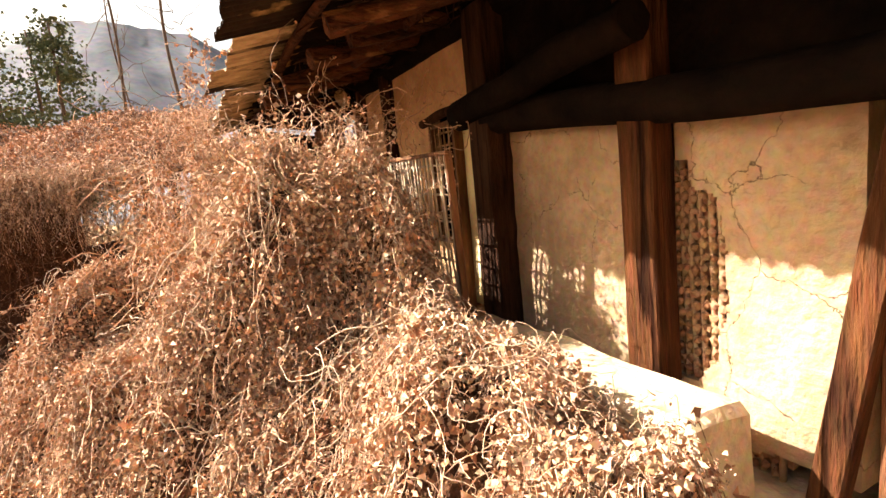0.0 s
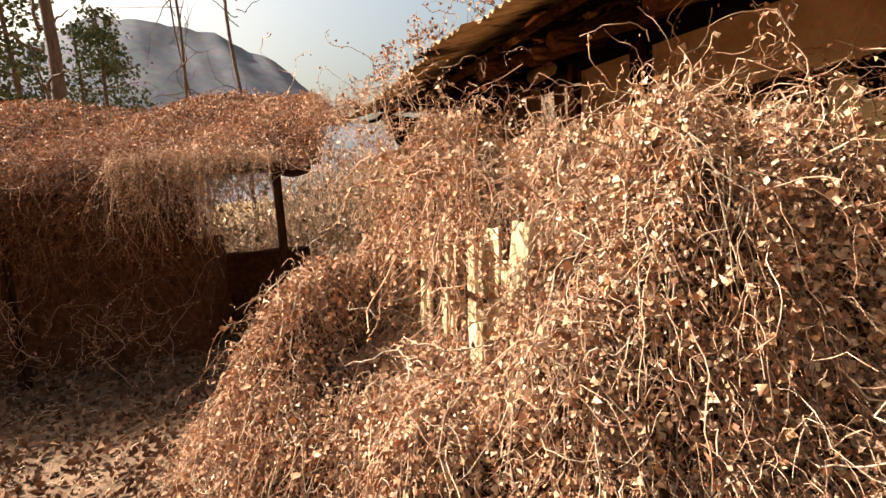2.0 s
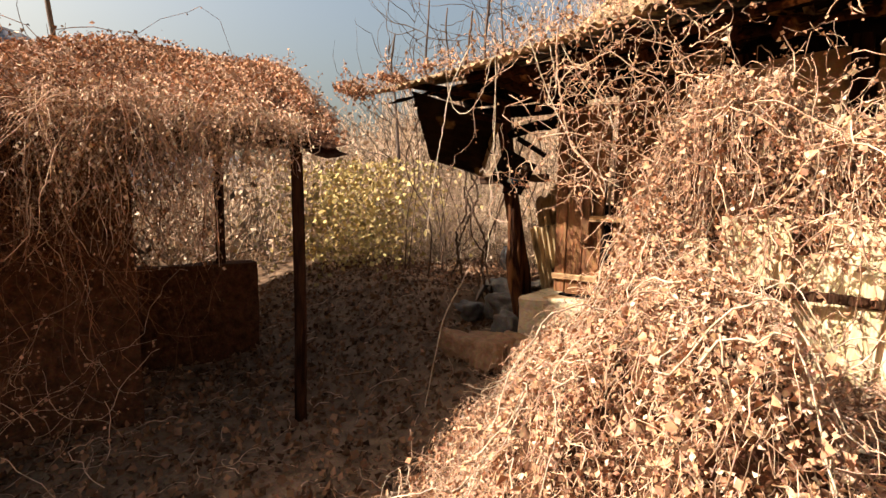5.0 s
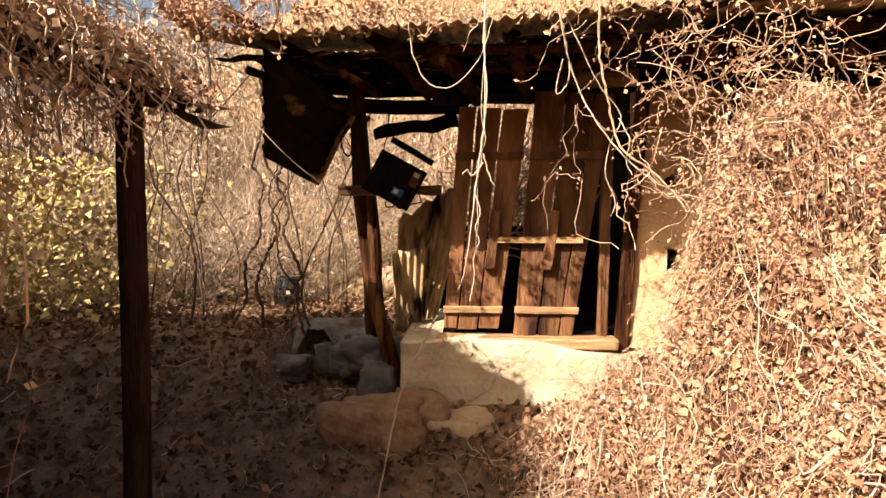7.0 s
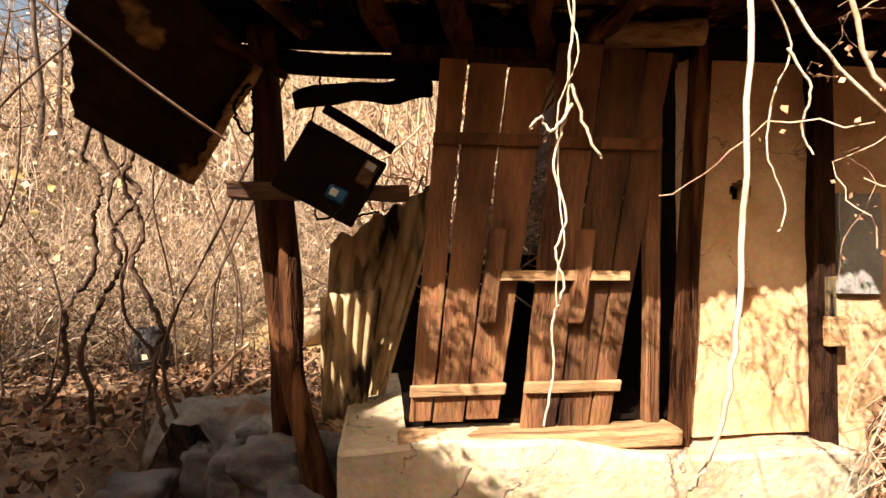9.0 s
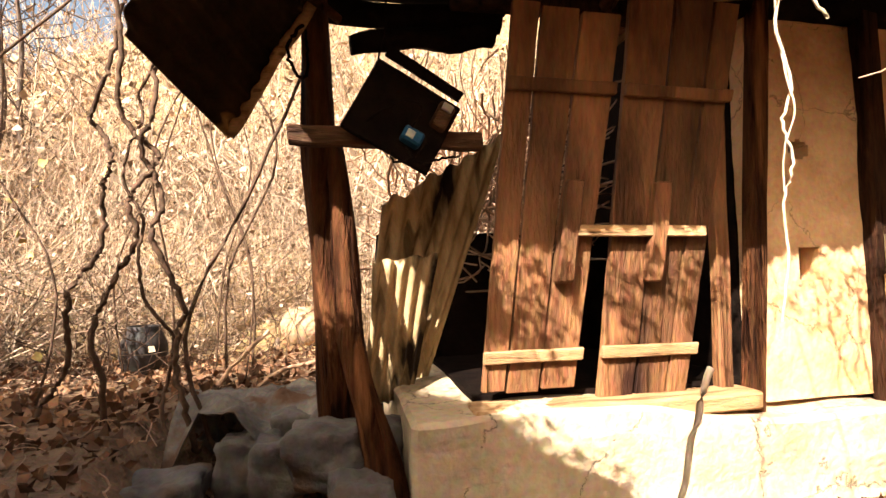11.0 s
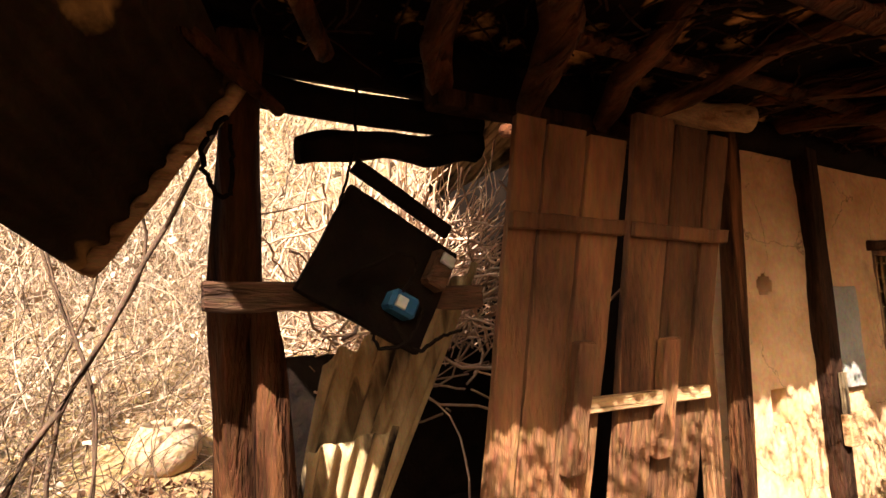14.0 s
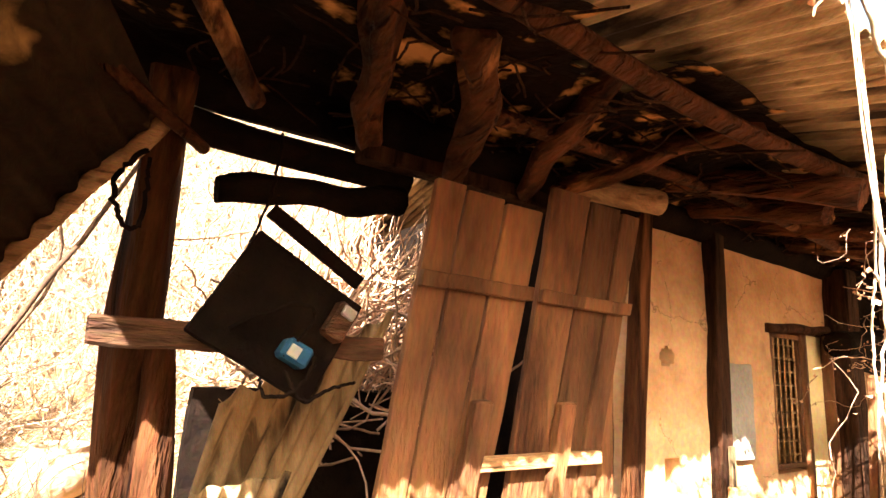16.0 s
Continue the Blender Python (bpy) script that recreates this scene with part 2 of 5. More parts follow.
def leaves(pos, size, droop=0.5):
    """Corners and triangles of curled dry leaves at pos (n, 3) with sizes (n)."""
    n = len(pos)
    ax = rng.normal(size=(n, 3))
    ax[:, 2] -= droop
    ax /= np.linalg.norm(ax, axis=1, keepdims=True)
    sd = np.cross(ax, rng.normal(size=(n, 3)))
    sd /= np.linalg.norm(sd, axis=1, keepdims=True)
    nm = np.cross(ax, sd)
    s = size[:, None]
    w = rng.uniform(0.25, 0.55, (n, 1))
    c = rng.uniform(0.05, 0.45, (n, 1))
    v = np.stack([pos, pos + s * (0.5 * ax + w * sd + c * nm), pos + s * (ax + c * 0.6 * nm * rng.choice([-1, 1], (n, 1))), pos + s * (0.5 * ax - w * sd + c * nm)], 1)
    o = np.arange(n)[:, None] * 4
    t = np.stack([o + [[0, 1, 2]], o + [[0, 2, 3]]], 1).reshape(-1, 3)
    return v.reshape(-1, 3), t


def smooth_walk(start, step, n, wobble, drift):
    """Random winding lines (m, n, 3) from start (m, 3)."""
    m = len(start)
    d = rng.normal(size=(m, 3)) + np.asarray(drift)
    out = np.zeros((m, n, 3))
    out[:, 0] = start
    for k in range(1, n):
        d = d / (np.linalg.norm(d, axis=1, keepdims=True) + 1e-9) + wobble * rng.normal(size=(m, 3)) + 0.25 * np.asarray(drift)
        u = d / (np.linalg.norm(d, axis=1, keepdims=True) + 1e-9)
        out[:, k] = out[:, k - 1] + u * np.asarray(step).reshape(-1, 1)
    return out


def box(bm, x0, x1, y0, y1, z0, z1, m=None):
    g = bmesh.ops.create_cube(bm, size=1)["verts"]
    for v in g:
        v.co = Vector(((x0 + x1) / 2 + v.co.x * (x1 - x0), (y0 + y1) / 2 + v.co.y * (y1 - y0), (z0 + z1) / 2 + v.co.z * (z1 - z0)))
        if m:
            v.co = m @ v.co
    return g


def rough_box(x0, x1, y0, y1, z0, z1, seg=(6, 2, 6), amp=0.008, freq=5.0, bev=0.0):
    """A box with its sides cut finely and made uneven, as worn wood or clay is."""
    bm = bmesh.new()
    box(bm, x0, x1, y0, y1, z0, z1)
    size = (x1 - x0, y1 - y0, z1 - z0)
    for ax in range(3):
        for i in range(1, seg[ax]):
            co = [(x0 + x1) / 2, (y0 + y1) / 2, (z0 + z1) / 2]
            co[ax] = (x0, y0, z0)[ax] + size[ax] * i / seg[ax]
            no = [0, 0, 0]
            no[ax] = 1
            bmesh.ops.bisect_plane(bm, geom=bm.verts[:] + bm.edges[:] + bm.faces[:], plane_co=co, plane_no=no)
    if bev:
        ed = [e for e in bm.edges if len(e.link_faces) == 2 and e.calc_face_angle(0) > 1.0]
        bmesh.ops.bevel(bm, geom=ed, offset=bev, segments=1, affect="EDGES")
    for v in bm.verts:
        v.co += amp * noise.noise_vector(v.co * freq + Vector((x0 * 7, y0 * 3, z0 * 5)))
    return bm


def log_mesh(a, b, r0, r1, sides=9, n=8, bend=0.02, seed=0, knots=0.12):
    """A round, slightly crooked timber from a to b."""
    a, b = Vector(a), Vector(b)
    ax = (b - a).normalized()
    p = ax.orthogonal().normalized()
    q = ax.cross(p)
    bm = bmesh.new()
    rings = []
    for i in range(n + 1):
        t = i / n
        c = a.lerp(b, t) + bend * noise.noise_vector(Vector((t * 2.3, seed * 5.1, 0.3))) * min(1, 4 * t * (1 - t) + 0.3)
        r = r0 + (r1 - r0) * t
        ring = []
        for s in range(sides):
            an = 2 * math.pi * s / sides
            k = 1 + knots * noise.noise(Vector((math.cos(an) * 1.3, math.sin(an) * 1.3 + seed * 3, t * 4)))
            ring.append(bm.verts.new(c + r * k * (math.cos(an) * p + math.sin(an) * q)))
        rings.append(ring)
    for i in range(n):
        for s in range(sides):
            bm.faces.new((rings[i][s], rings[i][(s + 1) % sides], rings[i + 1][(s + 1) % sides], rings[i + 1][s]))
    bm.faces.new(rings[0][::-1])
    bm.faces.new(rings[-1])
    for fc in bm.faces:
        fc.smooth = len(fc.verts) == 4
    bmesh.ops.recalc_face_normals(bm, faces=bm.faces)
    return bm


def thing(name, label, category, group="", kind="", at=(0, 0, 0)):
    ob = new(name)
    ob.location = at
    ob.empty_display_size = 0.1
    return tagged(ob, label, category, group, kind)


def wire(name, pts, r, material, label, category, sides=5, group=""):
    """A winding stem or wire through a few points, smoothed."""
    p = np.array(pts, float)
    t = np.linspace(0, len(p) - 1, (len(p) - 1) * 7 + 1)
    out = []
    for u in t:
        i = min(int(u), len(p) - 2)
        f = u - i
        p0, p1, p2, p3 = p[max(i - 1, 0)], p[i], p[i + 1], p[min(i + 2, len(p) - 1)]
        out.append(0.5 * (2 * p1 + (p2 - p0) * f + (2 * p0 - 5 * p1 + 4 * p2 - p3) * f * f + (3 * p1 - p0 - 3 * p2 + p3) * f ** 3))
    out = np.array(out)
    out += 0.35 * r * rng.normal(size=out.shape)
    v, q = tubes(out[None], np.linspace(r, r * 0.7, len(out))[None], sides)
    return tagged(np_mesh(name, v, q, material, True), label, category, group)


# ---- ground ----
def sstep(a, b, v):
    t = np.clip((np.asarray(v, float) - a) / (b - a), 0, 1)
    return t * t * (3 - 2 * t)


def ground_z(x, y):
    """Height of the ground: a yard before the house, a bank beside it, a hill behind, and an added slope opposite."""
    x, y = np.asarray(x, float), np.asarray(y, float)
    z = -0.27 + 0.30 * sstep(-1.9, -0.3, y) + 0.36 * sstep(0.0, -0.7, x) * (sstep(-0.9, 0.6, y) * sstep(-1.15, -1.45, x) + sstep(0.60, 1.0, y) * sstep(-1.45, -1.15, x))
    z = z + 0.50 * np.maximum(0, y - 2.6) * sstep(-24, -4, x) + 0.34 * np.maximum(0, y - 7) * sstep(-26, -2, x)
    z = np.minimum(z, 26 + 0.02 * y)
    z = z - 2.5 * sstep(-6, -22, x) * sstep(3, -3, y)
    # unseen steep slope facing the house, added to block low sky light
    z = z + np.minimum(0.85 * np.maximum(0, -7 - y), 18) * sstep(-12, 1, x)
    return z + 0.03 * np.sin(3.1 * x + 1.7 * y) * np.cos(2.3 * y - 0.7 * x) + 0.015 * np.sin(9 * x) * np.sin(8 * y + 1)


gx = np.concatenate([-np.geomspace(3000, 8, 26), np.linspace(-7.5, 9, 110), np.geomspace(9.5, 3000, 26)])
gy = np.concatenate([-np.geomspace(3000, 7, 26), np.linspace(-6.6, 8, 98), np.geomspace(8.5, 3000, 30)])
GX, GY = np.meshgrid(gx, gy, indexing="ij")
gv = np.stack([GX, GY, ground_z(GX, GY)], -1).reshape(-1, 3)
ni, nj = len(gx), len(gy)
gi = (np.arange(ni - 1)[:, None] * nj + np.arange(nj - 1)[None]).ravel()
gq = np.stack([gi, gi + nj, gi + nj + 1, gi + 1], -1)
ground = tagged(np_mesh("ground", gv, gq, M_SOIL, True), "brown soil and rotten litter, rising to a grassy bank", "ground", kind="structure")
ground.data.materials.append(M_HILL)
ground.data.polygons.foreach_set("material_index", ((gv[gq[:, 0], 1] > 2.0) | (np.abs(gv[gq[:, 0], 0]) > 8)).astype(np.int32))

# far mountain and nearer ridge in the gap of the valley
for name, dist, hgt, wid, yaw0, seed in (("mountain", 620, 216, 400, 97.0, 1.3), ("mountain_ridge", 460, 84, 300, 87, 4.7)):
    n = 90
    u = np.linspace(-1, 1, n)
    prof = np.exp(-(u * 2.0) ** 2) * 0.8 + 0.30 * np.exp(-((u - 0.45) * 3.2) ** 2) + 0.05
    prof = prof + np.array([0.035 * noise.fractal(Vector((k * 9, seed, 0)), 1.0, 2.0, 5) for k in u])
    rows_ = []
    a = radians(yaw0)
    dirv, side = np.array([-math.sin(a), math.cos(a)]), np.array([-math.cos(a), -math.sin(a)])
    for j in range(12):
        f = j / 11
        bump = np.array([6 * noise.noise(Vector((k * 14, f * 9, seed))) for k in u])
        pos = dirv * (dist - 260 * (1 - f)) + (u * wid)[:, None] * -side[None]
        rows_.append(np.column_stack([pos, -3 + hgt * prof * f ** 0.9 + bump * f]))
    mv = np.concatenate(rows_)
    mi = (np.arange(11)[:, None] * n + np.arange(n - 1)[None]).ravel()
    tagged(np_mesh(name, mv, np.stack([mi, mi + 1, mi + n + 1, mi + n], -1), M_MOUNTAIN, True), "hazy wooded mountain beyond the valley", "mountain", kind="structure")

# ---- house: plinth, posts, walls ----
HOUSE_X1 = 6.4
def worn_plinth():
    """The plinth under the door, its top worn down towards one end."""
    bm = rough_box(-0.27, 2.05, -0.13, 1.2, -0.35, 0.50, (32, 6, 8), 0.02, 3.0, 0.02)
    for v in bm.verts:
        v.co.z -= 0.10 * float(sstep(0.5, 1.3, v.co.x)) * float(sstep(0.1, 0.4, v.co.z))
        v.co.y += 0.03 * noise.noise(Vector((v.co.x * 2, v.co.z * 4, 2)))
    return bm


plinth = tagged(part("plinth", worn_plinth(), M_PLINTH), "pale cracked clay plinth under the plank door", "plinth", kind="structure")
plinth_2 = tagged(part("plinth", rough_box(2.06, HOUSE_X1, -0.10, 1.2, -0.4, 0.36, (40, 6, 8), 0.025, 3.0, 0.02), M_PLINTH), "pale cracked clay plinth under the plaster wall", "plinth", kind="structure")
ledge = tagged(part("stone_ledge", rough_box(3.55, 5.0, -0.40, -0.11, -0.4, 0.68, (20, 4, 8), 0.03, 3.0, 0.03), M_PLINTH), "low clay ledge against the foot of the wall", "ledge", kind="structure")
# black slab over the plinth top, put in as the room's shade
tagged(part("kitchen_floor", rough_box(0.02, 1.35, 0.10, 1.18, 0.50, 0.525, (8, 8, 1), 0.006, 5), M_BLACK), "thin black floor slab added for the dark behind the plank door", "floor", kind="structure")
tagged(part("floor", rough_box(0.0, HOUSE_X1, 1.21, 4.0, -0.4, 0.3, (4, 4, 1), 0.01), M_MUD), "dark earthen floor inside the house", "floor", kind="structure")


def panel(name, x0, x1, z0, z1, material, label, holes=(), y=0.03, thick=0.10, cell=0.028, bottom=0.0):
    """A mud-plaster wall panel with uneven face and ragged holes right through."""
    nx, nz = max(2, int((x1 - x0) / cell)), max(2, int((z1 - z0) / cell))
    bm = bmesh.new()
    g = []
    for i in range(nx + 1):
        row = []
        for j in range(nz + 1):
            x, z = x0 + (x1 - x0) * i / nx, z0 + (z1 - z0) * j / nz
            dy = 0.014 * noise.noise(Vector((x * 2.5, z * 2.5, 3))) + 0.006 * noise.noise(Vector((x * 11, z * 11, 7)))
            row.append(bm.verts.new((x, y + dy, z)))
        g.append(row)
    for i in range(nx):
        for j in range(nz):
            x, z = x0 + (x1 - x0) * (i + 0.5) / nx, z0 + (z1 - z0) * (j + 0.5) / nz
            keep = True
            for cx, cz, rx, rz, ragged in holes:
                e = ((x - cx) / rx) ** 2 + ((z - cz) / rz) ** 2 if ragged else max(abs(x - cx) / rx, abs(z - cz) / rz)
                if e + ragged * noise.noise(Vector((x * 9, z * 9, cx))) < 1:
                    keep = False
            if bottom and z < z0 + bottom * (0.5 + noise.noise(Vector((x * 5, 0.3, 1.0)))):
                keep = False
            if keep:
                bm.faces.new((g[i][j], g[i + 1][j], g[i + 1][j + 1], g[i][j + 1]))
    bmesh.ops.delete(bm, geom=[v for v in bm.verts if not v.link_faces], context="VERTS")
    r = bmesh.ops.extrude_face_region(bm, geom=bm.faces[:])
    for v in (e for e in r["geom"] if isinstance(e, bmesh.types.BMVert)):
        v.co.y += thick
    bmesh.ops.recalc_face_normals(bm, faces=bm.faces)
    return tagged(part(name, bm, material), label, "wall", kind="structure")


panel("wall_panel_1", 1.36, 1.985, 0.43, 2.26, M_PLASTER, "ochre mud plaster panel with a round and a square hole", ((1.635, 1.60, 0.055, 0.05, 0.5), (1.655, 1.06, 0.055, 0.075, 0.0)), cell=0.014)
panel("wall_panel_2", 2.105, 2.66, 0.30, 2.26, M_PLASTER, "ochre mud plaster panel beside the lattice window")
panel("wall_panel_2b", 2.66, 3.60, 1.86, 2.26, M_PLASTER, "ochre mud plaster above the window and the papered door")
panel("wall_panel_2c", 2.66, 3.06, 0.30, 1.00, M_PLASTER, "ochre mud plaster below the lattice window")
panel("wall_panel_3", 3.58, 4.47, 0.36, 1.64, M_PLASTER_PALE, "pale cracked mud plaster panel", ((4.47, 1.22, 0.05, 0.09, 0.9),), cell=0.014)
panel("wall_panel_4", 4.63, 5.20, 0.36, 1.62, M_PLASTER_PALE, "pale cracked mud plaster panel fallen off its lath", ((4.65, 0.98, 0.16, 0.42, 0.45),), bottom=0.10, cell=0.012)
# black here is the eave's shade laid on the plaster
panel("wall_panel_3b", 3.62, 6.4, 1.66, 2.26, M_BLACK, "mud plaster above the beam, coloured black for the eave's shade")
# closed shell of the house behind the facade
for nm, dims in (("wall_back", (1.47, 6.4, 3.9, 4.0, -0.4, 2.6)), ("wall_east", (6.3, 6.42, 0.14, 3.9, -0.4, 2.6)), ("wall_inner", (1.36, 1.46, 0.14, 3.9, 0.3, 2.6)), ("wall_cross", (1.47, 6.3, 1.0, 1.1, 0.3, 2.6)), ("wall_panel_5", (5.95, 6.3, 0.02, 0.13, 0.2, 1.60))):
    # wall_inner is near-black to hold the dark seen through the door gap
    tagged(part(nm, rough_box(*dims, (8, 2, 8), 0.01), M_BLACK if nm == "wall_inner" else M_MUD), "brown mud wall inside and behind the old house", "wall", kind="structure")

# added black wall: stands in for the unlit hollow behind the tin
tagged(part("wall_kitchen", rough_box(-0.30, 1.35, 1.19, 1.29, 0.2, 1.30, (14, 2, 10), 0.02, 4), M_BLACK), "added black wall standing for the dark behind the tin sheets", "wall", kind="structure")

# lath behind the fallen plaster
lath = thing("wall_lath", "mud-daubed lath showing where plaster fell off", "lath", kind="structure")
for i in range(15):
    x = 4.50 + i * 0.034
    part("lath_stick", log_mesh((x, 0.066 + 0.008 * math.sin(i * 2.1), 0.34), (x + 0.006 * math.sin(i), 0.066, 1.42), 0.012, 0.011, 6, 16, 0.008, i, 0.5), M_PLASTER_PALE, lath)
for j in range(11):
    z = 0.40 + j * 0.095
    part("mud_band", rough_box(4.49, 5.0, 0.075, 0.125, z, z + 0.075, (14, 1, 2), 0.013, 16), M_MUD, lath)

nubs = bmesh.new()
for i in range(14):
    for j in range(24):
        x, z = 4.515 + i * 0.034 + 0.004 * math.sin(j * 3.3 + i), 0.38 + j * 0.043 + 0.006 * math.sin(i * 2.2)
        vs = bmesh.ops.create_icosphere(nubs, subdivisions=1, radius=1)["verts"]
        for v in vs:
            k = 1 + 0.6 * noise.noise(v.co * 1.5 + Vector((i * 3, j * 5, 0)))
            v.co = Vector((x + v.co.x * 0.017 * k, 0.056 + v.co.y * 0.014 * k, z + v.co.z * 0.018 * k))
nubs_ob = part("mud_nubs", nubs, M_MUD, lath)
nubs_ob["kind"] = "stuff"


def post(name, a, b, r0, r1, label, square=False, material=M_WOOD_DARK, seed=0):
    if square:
        bm = rough_box(-r0, r0, -r0 * 0.8, r0 * 0.8, 0, 1, (3, 2, 12), 0.006, 6, 0.006)
        va, vb = Vector(a), Vector(b)
        d = vb - va
        for v in bm.verts:
            t = v.co.z
            v.co = va + d * t + Vector((v.co.x, v.co.y, 0)) + 0.006 * noise.noise_vector(Vector((0.5 * seed, seed, t * 3)))
    else:
        bm = log_mesh(a, b, r0, r1, 16, 40, 0.05, seed, 0.35)
    return tagged(part(name, bm, material), label, "post", kind="structure")


post("post_1", (1.27, -0.005, 0.30), (1.42, 0.0, 2.4), 0.042, 0.04, "weathered timber door post beside the plaster", True, M_POST, 1)
post("post_2", (2.035, 0.0, 0.10), (2.03, 0.0, 2.4), 0.05, 0.05, "dark narrow timber post between plaster panels", True, M_WOOD_DARK, 2)
post("post_3", (3.54, -0.03, 0.2), (3.54, -0.03, 2.3), 0.095, 0.09, "dark timber post beside the papered door", True, M_WOOD_DARK, 3)
post("post_4", (4.555, -0.02, 0.25), (4.54, -0.02, 2.3), 0.075, 0.07, "thick brown timber post with worn edges", True, M_POST, 4)
post("post_5", (5.10, -0.02, 0.15), (5.42, -0.02, 2.2), 0.042, 0.04, "leaning brown timber post", True, M_POST, 5)
post("post_6", (5.90, 0.0, 0.15), (5.93, 0.0, 2.2), 0.06, 0.055, "brown timber post beyond the lattice door", True, M_WOOD, 6)
post("post_jamb", (1.155, 0.03, 0.40), (1.19, 0.03, 2.3), 0.035, 0.03, "narrow split board beside the plank door", True, M_WOOD, 7)
# beams 1 to 3 carry the dark under the eave in their colour
for nm, a, b, r, lab in (
    ("beam_1", (3.55, -0.03, 1.73), (6.4, -0.04, 1.50), 0.085, "dark wall beam above the plaster panels"),
    ("beam_2", (3.30, -0.08, 1.78), (4.62, -0.14, 1.90), 0.085, "crooked log beam above the papered door"),
    ("beam_3", (-0.05, 0.03, 2.30), (6.4, 0.05, 2.33), 0.09, "wall plate log under the rafters, coloured dark for the eave's shade"),
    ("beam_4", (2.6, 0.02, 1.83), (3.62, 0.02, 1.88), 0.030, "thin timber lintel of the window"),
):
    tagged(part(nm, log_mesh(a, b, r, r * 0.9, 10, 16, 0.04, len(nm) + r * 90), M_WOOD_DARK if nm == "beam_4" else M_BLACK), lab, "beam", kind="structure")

# ---- roof ----
EAVE_Y, EAVE_Z, ROOF_SLOPE = -1.20, 2.20, 0.27


def roof_z(y, x=0.0):
    """Height of the roof lining; the eave sags towards its broken corner."""
    return EAVE_Z - 0.04 + 0.09 * sstep(-0.6, 1.5, x) + ROOF_SLOPE * (y - EAVE_Y)


def corrugated(x0, x1, y0, y1, zf, pitch=0.076, amp=0.012, ny=10, ragged=0.0, seed=0.0):
    """A wavy sheet with thickness: waves across x, lines along y."""
    nx = int((x1 - x0) / pitch * 8)
    bm = bmesh.new()
    g = []
    for i in range(nx + 1):
        x = x0 + (x1 - x0) * i / nx
        col_ = []
        for j in range(ny + 1):
            y = y0 + (y1 - y0) * j / ny
            if j == 0 and ragged:
                y += ragged * noise.noise(Vector((x * 6, seed, 2)))
            z = zf(x, y) + amp * math.sin(2 * math.pi * x / pitch) + 0.02 * noise.noise(Vector((x * 0.8, y * 0.9, seed)))
            col_.append(bm.verts.new((x, y, z)))
        g.append(col_)
    for i in range(nx):
        for j in range(ny):
            bm.faces.new((g[i][j], g[i + 1][j], g[i + 1][j + 1], g[i][j + 1])).smooth = True
    r = bmesh.ops.extrude_face_region(bm, geom=bm.faces[:])
    for v in (e for e in r["geom"] if isinstance(e, bmesh.types.BMVert)):
        v.co.z += 0.004
    bmesh.ops.recalc_face_normals(bm, faces=bm.faces)
    return bm


roof = thing("roof", "corrugated roof sheets, stained brown, over old rafters", "roof", kind="structure")
xs = [0.12, 0.70, 1.36, 1.95, 2.80, 3.65, 4.50, 5.35, 6.60]
for i in range(8):
    jit = 0.05 * math.sin(i * 2.7)
    # from the fifth sheet on, the underside's shade is coloured in
    part("roof_sheet", corrugated(xs[i], xs[i + 1] + 0.05, EAVE_Y + (0.06 if i < 2 else -0.02) + jit, 1.0 if i < 2 else 1.9, lambda x, y, i=i: float(roof_z(y, x)) + 0.006 * (i % 2) + 0.06, ragged=0.03, seed=i * 1.7), M_TIN_EAVE if i < 4 else M_TIN_SHADE, roof)
part("roof_sheet", corrugated(-1.22, 0.16, EAVE_Y + 0.06, 0.30, lambda x, y: float(roof_z(y, x)) + 0.07, ragged=0.04, seed=20), M_TIN_EAVE, roof)
part("roof_back", corrugated(1.36, 6.65, 1.85, 4.6, lambda x, y: float(roof_z(1.9, x)) + 0.07 - 0.25 * (y - 1.9), ny=4), M_TIN_EAVE, roof)
# mud soffit with ragged gaps, coloured black for shade, then rafters and purlins
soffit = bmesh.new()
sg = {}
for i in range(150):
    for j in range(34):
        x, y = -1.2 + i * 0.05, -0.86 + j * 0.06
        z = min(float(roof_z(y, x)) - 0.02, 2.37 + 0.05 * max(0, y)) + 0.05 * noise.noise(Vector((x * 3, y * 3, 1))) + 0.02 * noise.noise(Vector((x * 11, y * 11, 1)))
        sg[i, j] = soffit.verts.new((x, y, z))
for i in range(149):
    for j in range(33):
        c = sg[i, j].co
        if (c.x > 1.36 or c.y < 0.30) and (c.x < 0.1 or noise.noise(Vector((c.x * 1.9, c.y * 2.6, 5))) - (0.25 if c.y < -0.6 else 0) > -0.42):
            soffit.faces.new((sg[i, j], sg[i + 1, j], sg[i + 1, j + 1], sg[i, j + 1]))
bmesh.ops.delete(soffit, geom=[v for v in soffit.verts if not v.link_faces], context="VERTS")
tagged(part("ceiling", soffit, M_SHADE_CLAY), "mud and twig lining under the eaves, blackened for shade", "ceiling", kind="structure")
rafter_no = 0
for x in np.arange(1.35, 6.3, 0.46):
    rafter_no += 1
    skew = 0.12 * math.sin(rafter_no * 1.9)
    end = -0.75 - 0.12 * math.sin(rafter_no * 2.3)
    tagged(part("rafter", log_mesh((x + skew, end, roof_z(end) - 0.10), (x - skew, 1.5, roof_z(1.5) - 0.10), 0.055, 0.05, 12, 22, 0.08, rafter_no, 0.55), M_LOG), "crooked reddish-brown log rafter under the eave", "rafter", "rafters under the eave", "structure")
